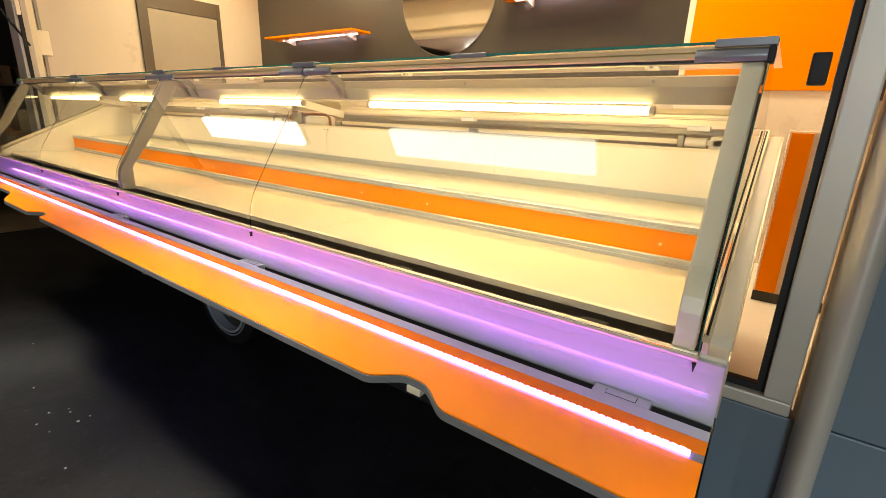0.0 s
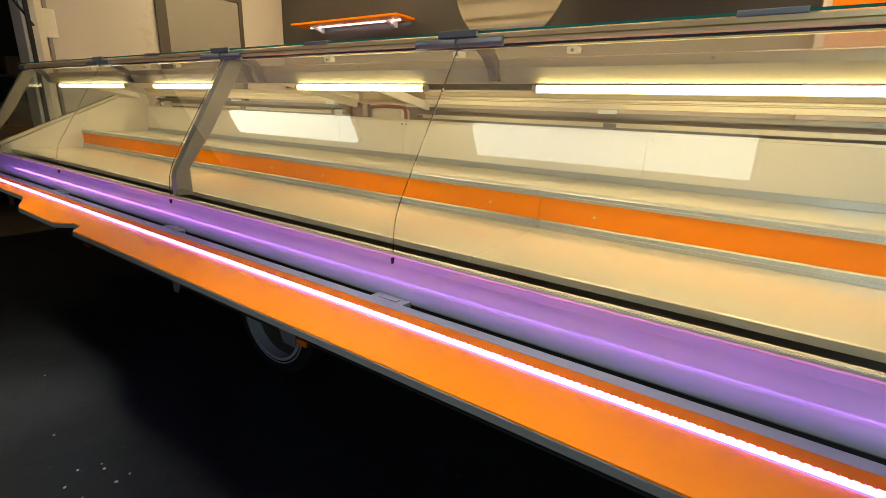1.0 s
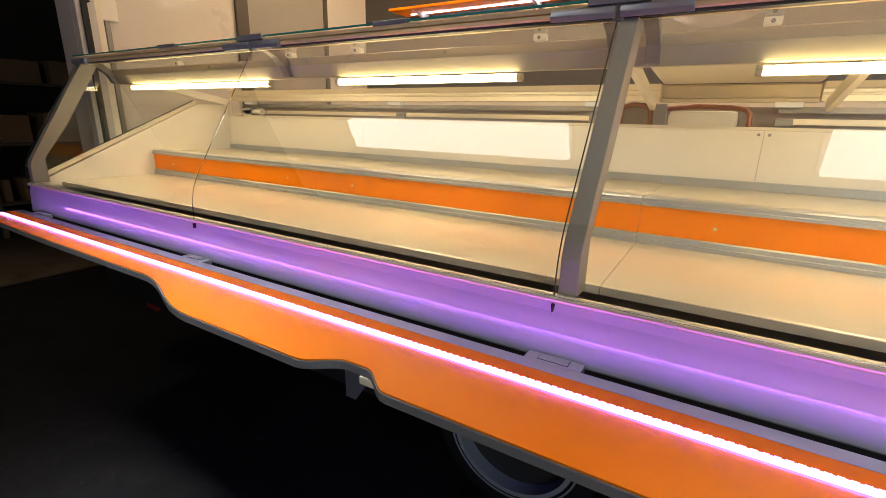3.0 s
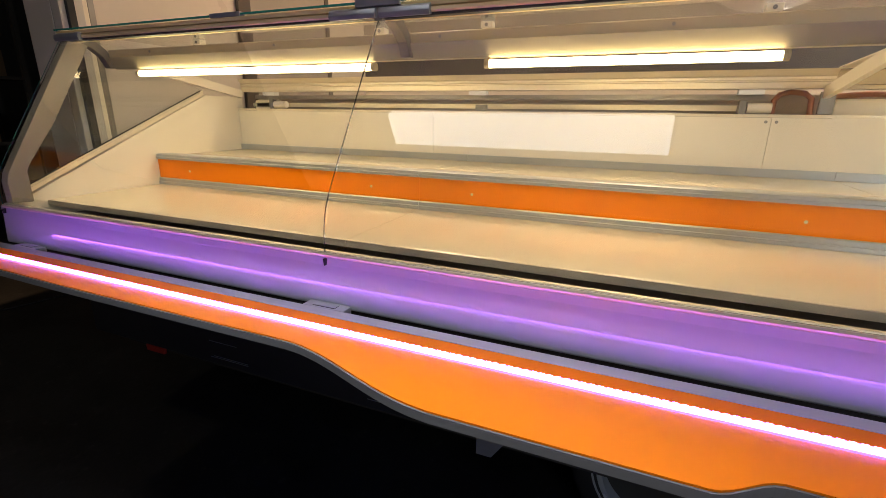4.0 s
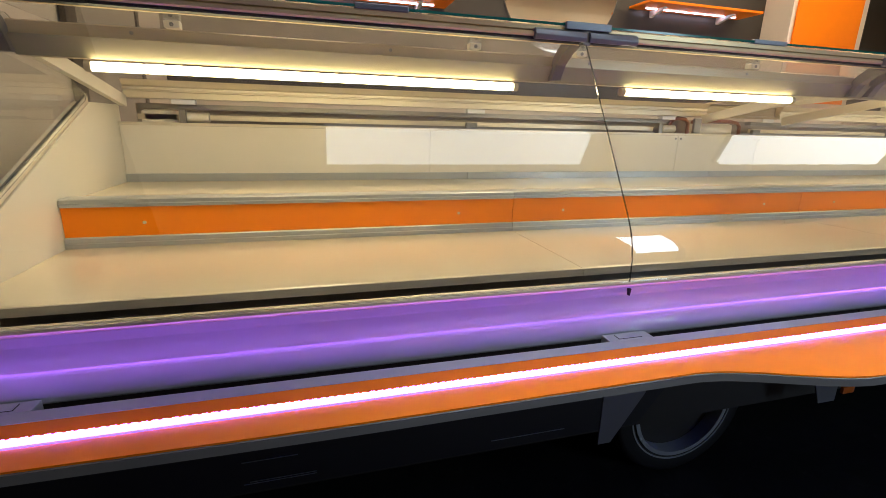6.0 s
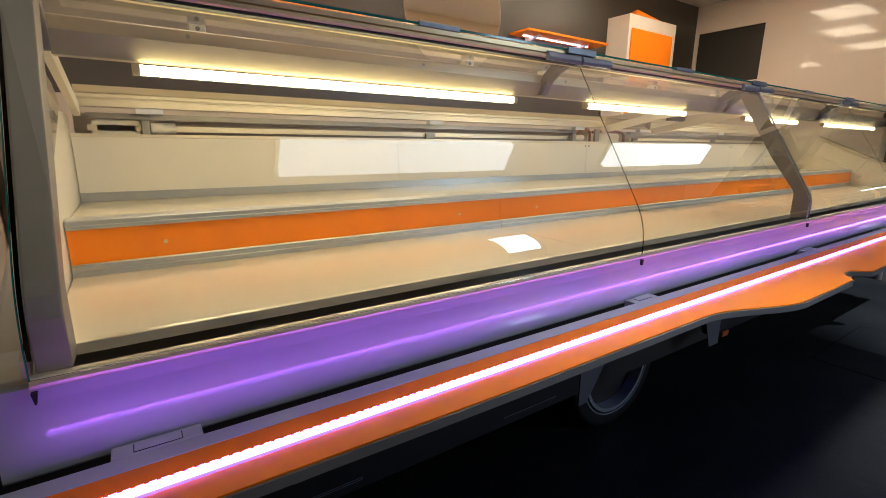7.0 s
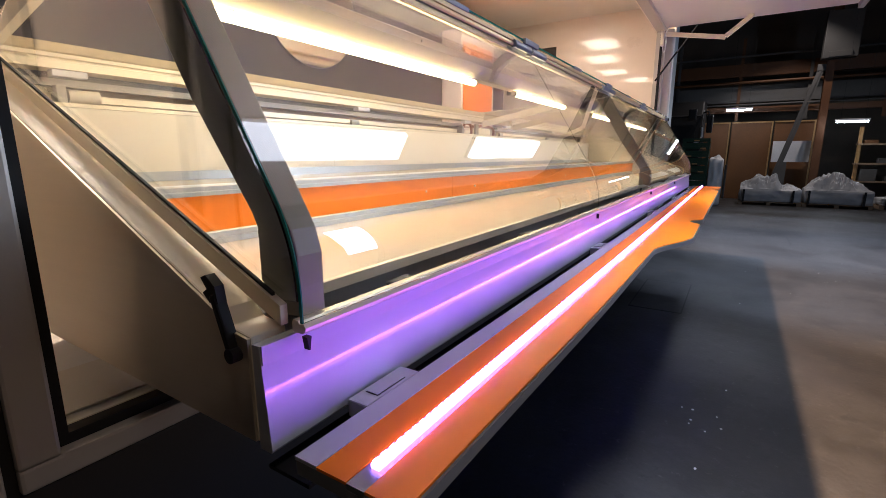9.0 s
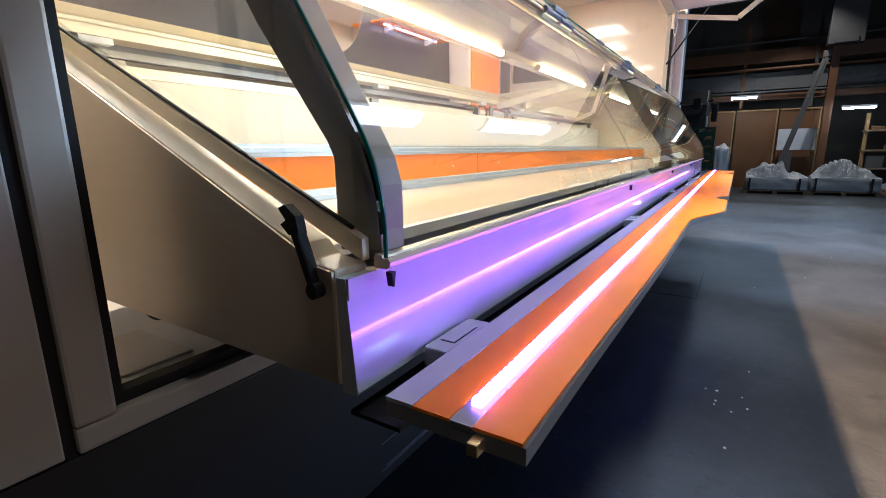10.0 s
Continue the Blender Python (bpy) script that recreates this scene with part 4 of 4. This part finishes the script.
def crate_stack(x, y, count):
    """Green crates on a wheeled dolly."""
    dolly = thing("crate_dolly", (x, y, 0), "red transport dolly on small wheels", "dolly")
    ps = [part("deck", box(x - 0.32, x + 0.32, y - 0.42, y + 0.42, 0.14, 0.19, 0.01), RED, dolly)]
    for dx in (-0.24, 0.24):
        for dy in (-0.33, 0.33):
            ps.append(part("castor", ring(0.06, 0.01, y + dy - 0.02, y + dy + 0.02, "y", 16, (x + dx, 0.062)), BLACK, dolly))
            ps.append(part("fork", box(x + dx - 0.02, x + dx + 0.02, y + dy - 0.03, y + dy + 0.03, 0.10, 0.14), STEEL, dolly))
    settle(dolly, *ps)
    rnd = random.Random(4)
    for k in range(count):
        z0 = 0.191 + k * 0.252
        j = rnd.uniform(-0.02, 0.02)
        c = thing("plastic_crate", (x, y, z0), "stacked green plastic crate with open slots", "crate", "green crates")
        a, b = x - 0.3 + j, x + 0.3 + j
        q = [part("crate_floor", box(a, b, y - 0.4, y + 0.4, z0, z0 + 0.02), GREEN, c)]
        for yy in (y - 0.4, y + 0.38):
            for zz, hh in ((z0 + 0.02, 0.09), (z0 + 0.15, 0.10)):
                q.append(part("crate_side", box(a, b, yy, yy + 0.02, zz, zz + hh), GREEN, c))
        for xx in (a, b - 0.02):
            for zz, hh in ((z0 + 0.02, 0.09), (z0 + 0.15, 0.10)):
                q.append(part("crate_end", box(xx, xx + 0.02, y - 0.38, y + 0.38, zz, zz + hh), GREEN, c))
            for yy in (y - 0.38, y + 0.32):
                q.append(part("crate_post", box(xx, xx + 0.02, yy, yy + 0.06, z0 + 0.11, z0 + 0.15), GREEN, c))
        q.append(part("crate_label", box(a - 0.003, a - 0.0005, y - 0.30 + 0.2 * (k % 3), y - 0.14 + 0.2 * (k % 3), z0 + 0.16, z0 + 0.20), YELLOW, c, "yellow label"))
        settle(c, *q)


crate_stack(17.5, 0.75, 8)


def truck_cab(x, y):
    """Dark front of a lorry parked beyond the trailer."""
    t = thing("parked_lorry", (x, y, 0), "black and white lorry cab parked beyond the trailer", "lorry")
    ps = [part("cab", prism([(x, 0.60), (x - 0.06, 1.75), (x + 0.14, 3.05), (x + 0.45, 3.55), (x + 1.7, 3.6), (x + 1.7, 0.60)], y, y + 2.4, "y", bevel=0.05), BLACK, t),
          part("sun_visor", prism([(x + 0.02, 3.06), (x - 0.12, 3.0), (x - 0.10, 2.96), (x + 0.05, 2.98)], y + 0.05, y + 2.35, "y", bevel=0.006), BLACK, t),
          part("side_window", box(x + 0.35, x + 1.15, y - 0.012, y - 0.001, 2.15, 2.95, 0.004), BLACK, t),
          part("windscreen", prism([(x - 0.05, 1.85), (x + 0.11, 2.92), (x + 0.09, 2.92), (x - 0.075, 1.85)], y + 0.2, y + 2.2, "y"), BLACK, t),
          part("grille", box(x - 0.10, x - 0.055, y + 0.5, y + 1.9, 0.85, 1.65, 0.02), BLACK, t),
          part("bumper", box(x - 0.12, x + 0.1, y + 0.02, y + 2.38, 0.35, 0.80, 0.04), WHITE, t),
          part("headlight", box(x - 0.14, x - 0.1, y + 0.12, y + 0.5, 0.82, 1.02, 0.02), MIRROR, t),
          part("wing_trim", tube_along([(x - 0.03, y - 0.015, 2.62), (x - 0.07, y - 0.03, 2.30), (x - 0.06, y + 0.05, 2.14), (x - 0.05, y + 0.2, 2.08)], 0.028), WHITE, t, "pale curved edge of the cab"),
          part("mirror_arm", tube_along([(x + 0.15, y, 3.12), (x - 0.05, y - 0.16, 3.16), (x - 0.08, y - 0.22, 3.02)], 0.025), BLACK, t),
          part("wing_mirror", box(x - 0.14, x - 0.02, y - 0.33, y - 0.14, 2.42, 3.03, 0.04), BLACK, t, "large black wing mirror"),
          part("kerb_mirror", box(x - 0.2, x - 0.08, y + 0.18, y + 0.44, 2.86, 3.25, 0.04), BLACK, t)]
    for xx in (x + 0.7,):
        ps.append(smooth(part("wheel", ring(0.5, 0.28, y - 0.01, y + 0.3, "y", 32, (xx, 0.5)), TYRE, t), 50))
        ps.append(smooth(part("wheel", ring(0.5, 0.28, y + 2.1, y + 2.41, "y", 32, (xx, 0.5)), TYRE, t), 50))
    settle(t, *ps)


truck_cab(18.6, 0.72)

sack = thing("white_sack", (17.7, 0.1, 0), "tall white bulk sack beside the crates", "sack")
bm = bmesh.new()
bmesh.ops.create_icosphere(bm, subdivisions=4, radius=0.5)
for v in bm.verts:
    c = v.co.copy()
    k = 1 / max(abs(c.x), abs(c.y), abs(c.z)) * 0.5
    c = c.lerp(c * k, 0.55)
    n = noise.noise(c * 4.0) * 0.12
    v.co = Vector((17.7 + c.x * 0.6 * (1 + n), 0.12 + c.y * 0.46 * (1 + n), max(0.0, 0.80 + c.z * 1.68 * (1 + n))))
settle(sack, smooth(part("sack_body", bm, HALLWHITE, sack), 60),
       part("sack_panel", box(17.5, 17.9, -0.20, -0.13, 0.25, 1.35, 0.02), DARK, sack, "dark printed side"))

# housings added around the unseen hall spots under the roof
for x, y, power, tone, cone in HALL_SPOTS:
    fixture = thing("high_bay_fixture", (x, y, HZ), "unseen round lamp housing added around a hall spot", "ceiling lamp", "high-bay lamps")
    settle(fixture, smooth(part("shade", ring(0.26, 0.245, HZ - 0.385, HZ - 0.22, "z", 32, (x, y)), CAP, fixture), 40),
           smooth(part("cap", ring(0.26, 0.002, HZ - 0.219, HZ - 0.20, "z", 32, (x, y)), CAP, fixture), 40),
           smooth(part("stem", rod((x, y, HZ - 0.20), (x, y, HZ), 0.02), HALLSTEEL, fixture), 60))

# timber shelving beyond the pallets
track = thing("timber_rack", (20.6, -5.2, 0), "open rack of planks behind the pallets", "rack")
D = []
for y in (-3.9, -5.2, -6.6):
    D.append(part("upright", box(20.55, 20.65, y - 0.05, y + 0.05, 0, 2.6), YELLOW, track))
for z in (0.75, 1.35, 2.0):
    D.append(part("shelf_plank", box(20.45, 20.85, -6.65, -3.85, z, z + 0.05), TIMBER, track))
settle(track, *D)
rnd = random.Random(31)
for z in (0.80, 1.40, 2.05):
    y = -6.5
    while y < -4.3:
        w, hh = rnd.uniform(0.25, 0.7), rnd.uniform(0.1, 0.4)
        b = thing("storage_bin", (20.62, y + w / 2, z), "dusty dark storage bin on the plank rack", "bin", "bins on the plank rack")
        settle(b, part("bin_shell", box(20.5, 20.8, y, y + w, z + 0.001, z + hh, 0.01), rnd.choice((HALLGREY, RUST, HALLSTEEL)), b))
        y += w + rnd.uniform(0.1, 0.4)

# roof girders and pipes of the hall
for k, (x, z) in enumerate(((13.0, 5.9), (17.4, 5.9))):
    bms = [box(x - 0.06, x + 0.06, -7.4, 8.0, z, z + 0.12), box(x - 0.06, x + 0.06, -7.4, 8.0, z + 0.95, z + 1.05)]
    for n in range(12):
        y = -7.2 + n * 1.25
        bms.append(bar((x, y, z + 0.1), (x, y + 0.62, z + 0.97), 0.05, 0.05, up=(1, 0, 0)))
        bms.append(bar((x, y + 0.62, z + 0.97), (x, y + 1.25, z + 0.1), 0.05, 0.05, up=(1, 0, 0)))
    tagged(link("trim_girder_%d" % (k + 1), join(*bms), HALLGREY), "grey lattice roof girder", "girder", kind="structure")
for k, (z, r) in enumerate(((3.52, 0.03), (4.32, 0.05), (5.25, 0.04))):
    tagged(smooth(link("trim_pipe_%d" % (k + 1), rod((FX - 0.08, -7.4, z), (FX - 0.08, 8.0, z), r), (HALLGREY, BEAM, HALLGREY)[k]), 60), "pipe running along the hall wall", "pipe", kind="structure")
for k in range(7):
    y = -6.6 + k * 2.1
    tagged(link("trim_stud_%d" % (k + 1), box(FX + 0.02, FX + 0.048, y, y + 0.10, 2.95, 5.9), BEAM if k % 2 else HALLGREY), "upright of the hall wall frame", "stud", kind="structure")

# dark shelving with boxes at the far left of the hall
CARD = shader("brown_cardboard", (0.20, 0.12, 0.06), 0.75, grain=0.1)
rack = thing("storage_rack", (-6.0, 1.5, 0), "dark steel storage rack", "rack")
D = []
for y in (-0.4, 1.3, 3.0):
    for x in (-6.4, -5.6):
        D.append(part("upright", box(x - 0.03, x + 0.03, y - 0.03, y + 0.03, 0, 3.2), HALLSTEEL, rack))
for z in (0.5, 1.35, 2.2):
    D.append(part("deck", box(-6.4, -5.6, -0.43, 3.03, z - 0.04, z), HALLSTEEL, rack))
settle(rack, *D)
rnd = random.Random(9)
for z in (0.5, 1.35, 2.2):
    y = -0.3
    while y < 2.6:
        w, hh = rnd.uniform(0.35, 0.6), rnd.uniform(0.3, 0.6)
        b = thing("cardboard_box", (-6.0, y + w / 2, z), "closed brown cardboard box on the rack", "box", "boxes on the rack")
        settle(b, part("carton", box(-6.3, -5.7, y, y + w, z + 0.001, z + hh, 0.006), CARD, b),
               part("tape", box(-6.301, -5.699, y + w / 2 - 0.03, y + w / 2 + 0.03, z + hh, z + hh + 0.002), YELLOW, b))
        y += w + rnd.uniform(0.03, 0.25)

barrel = thing("red_barrel", (-4.0, 2.85, 0), "orange-red plastic barrel standing in the dark", "barrel")
settle(barrel, smooth(part("barrel_body", ring(0.29, 0.002, 0.0, 1.15, "z", 32, (-4.0, 2.85)), BARREL, barrel), 40),
       smooth(part("barrel_hoop", ring(0.305, 0.288, 0.38, 0.43, "z", 32, (-4.0, 2.85)), BARREL, barrel), 40),
       smooth(part("barrel_hoop", ring(0.305, 0.288, 0.76, 0.81, "z", 32, (-4.0, 2.85)), BARREL, barrel), 40))

cable = thing("floor_cable", (-2.6, 0.5, 0), "black power cable lying on the floor", "cable")
settle(cable, smooth(part("cord", tube_along([(-3.6 + 0.03 * k, -1.6 + 0.12 * k + 0.05 * math.sin(k * 0.7), 0.009) for k in range(34)], 0.008), BLACK, cable), 60))

# rubbish and the manhole on the hall floor
cover = thing("manhole_cover", (5.6, 0.1, 0), "long steel manhole cover in the floor", "manhole")
settle(cover, part("plate", box(4.93, 6.22, -0.12, 0.39, 0.0005, 0.003, 0.001), CONCRETE, cover),
       part("rim", join(box(4.91, 6.24, -0.137, -0.122, 0.0005, 0.0022), box(4.91, 6.24, 0.392, 0.407, 0.0005, 0.0022), box(4.913, 4.928, -0.1215, 0.3915, 0.0005, 0.0022), box(6.222, 6.237, -0.1215, 0.3915, 0.0005, 0.0022)), BLACK, cover, "dark gap round the cover"))
rnd = random.Random(21)
for k in range(26):
    x, y = (2.75 + rnd.gauss(0, 0.12), -0.42 + rnd.gauss(0, 0.07)) if k < 7 else (rnd.uniform(0.5, 9.0), rnd.uniform(-2.4, -0.1))
    r = rnd.uniform(0.003, 0.010)
    bm = bmesh.new()
    bmesh.ops.create_icosphere(bm, subdivisions=1, radius=r)
    for v in bm.verts:
        v.co = Vector((x + v.co.x * rnd.uniform(0.7, 1.5), y + v.co.y * rnd.uniform(0.6, 1.3), max(0.0, 0.003 + v.co.z * 0.4)))
    chip = link("paper_scrap", bm, WHITE)
    tagged(chip, "tiny white scrap lying on the concrete floor", "scrap", "scraps on the floor")

# low things seen through the gap beside the counter
bin_ = thing("white_bin", (0.05, 0.95, IZ0), "white plastic bin under the counter", "bin")
settle(bin_, part("bin_body", prism([(0.62, IZ0), (0.60, 1.10), (1.25, 1.10), (1.22, IZ0)], -0.20, 0.35, bevel=0.01), WHITE, bin_),
       part("bin_flap", box(-0.12, 0.12, 0.72, 0.98, 1.101, 1.107, 0.002), CEIL, bin_))
roller = thing("slide_roller", (0.045, 0.665, 1.227), "black roller of the counter slide", "roller")
settle(roller, smooth(part("roller_tyre", ring(0.085, 0.05, 0.02, 0.07, "x", 40, (0.665, 1.312)), BLACK, roller), 40),
       smooth(part("roller_disc", ring(0.052, 0.002, 0.03, 0.05, "x", 24, (0.665, 1.312)), ALU, roller), 40))

# ---------------------------------------------------------------- small pieces belong to the part they sit on
def centre(ob):
    n = len(ob.data.vertices)
    return sum((v.co for v in ob.data.vertices), Vector()) / n


def nest(owner, piece, host):
    """Put each piece under the nearest host part of the same thing."""
    kids = [o for o in owner.children if o.type == "MESH"]
    hosts = [(o, centre(o)) for o in kids if o.name.split(".")[0] == host]
    for o in kids:
        if o.name.split(".")[0] == piece:
            c = centre(o)
            o.parent = min(hosts, key=lambda h: (h[1] - c).length)[0]
            o.matrix_parent_inverse = Matrix.Identity(4)


for piece, host in (("tube_socket", "fluorescent_tube"), ("riser_screw", "orange_riser"), ("riser_trim", "orange_riser"), ("panel_screw", "back_panel"),
                    ("bracket_screw", "glass_bracket"), ("glass_clip", "glass_pane"), ("glass_seal", "glass_pane"), ("shelf_trim", "upper_shelf"),
                    ("back_lip", "upper_shelf"), ("shelf_edge", "lower_shelf"), ("latch_hook", "latch"), ("latch_pivot", "latch"),
                    ("reflector", "light_beam"), ("track_clip", "rear_beam"), ("track_block", "rear_track"), ("end_seal", "end_rail"), ("rail_seal", "top_rail")):
    nest(counter, piece, host)
for piece, host in (("hinge_plate", "hinge"), ("hinge_gap", "hinge"), ("led_tape", "led_strip")):
    nest(board, piece, host)
nest(awning, "led_panel", "led_housing")
nest(awning, "strut_rod", "gas_strut")
nest(trailer, "rubber_seal", "hatch_frame")
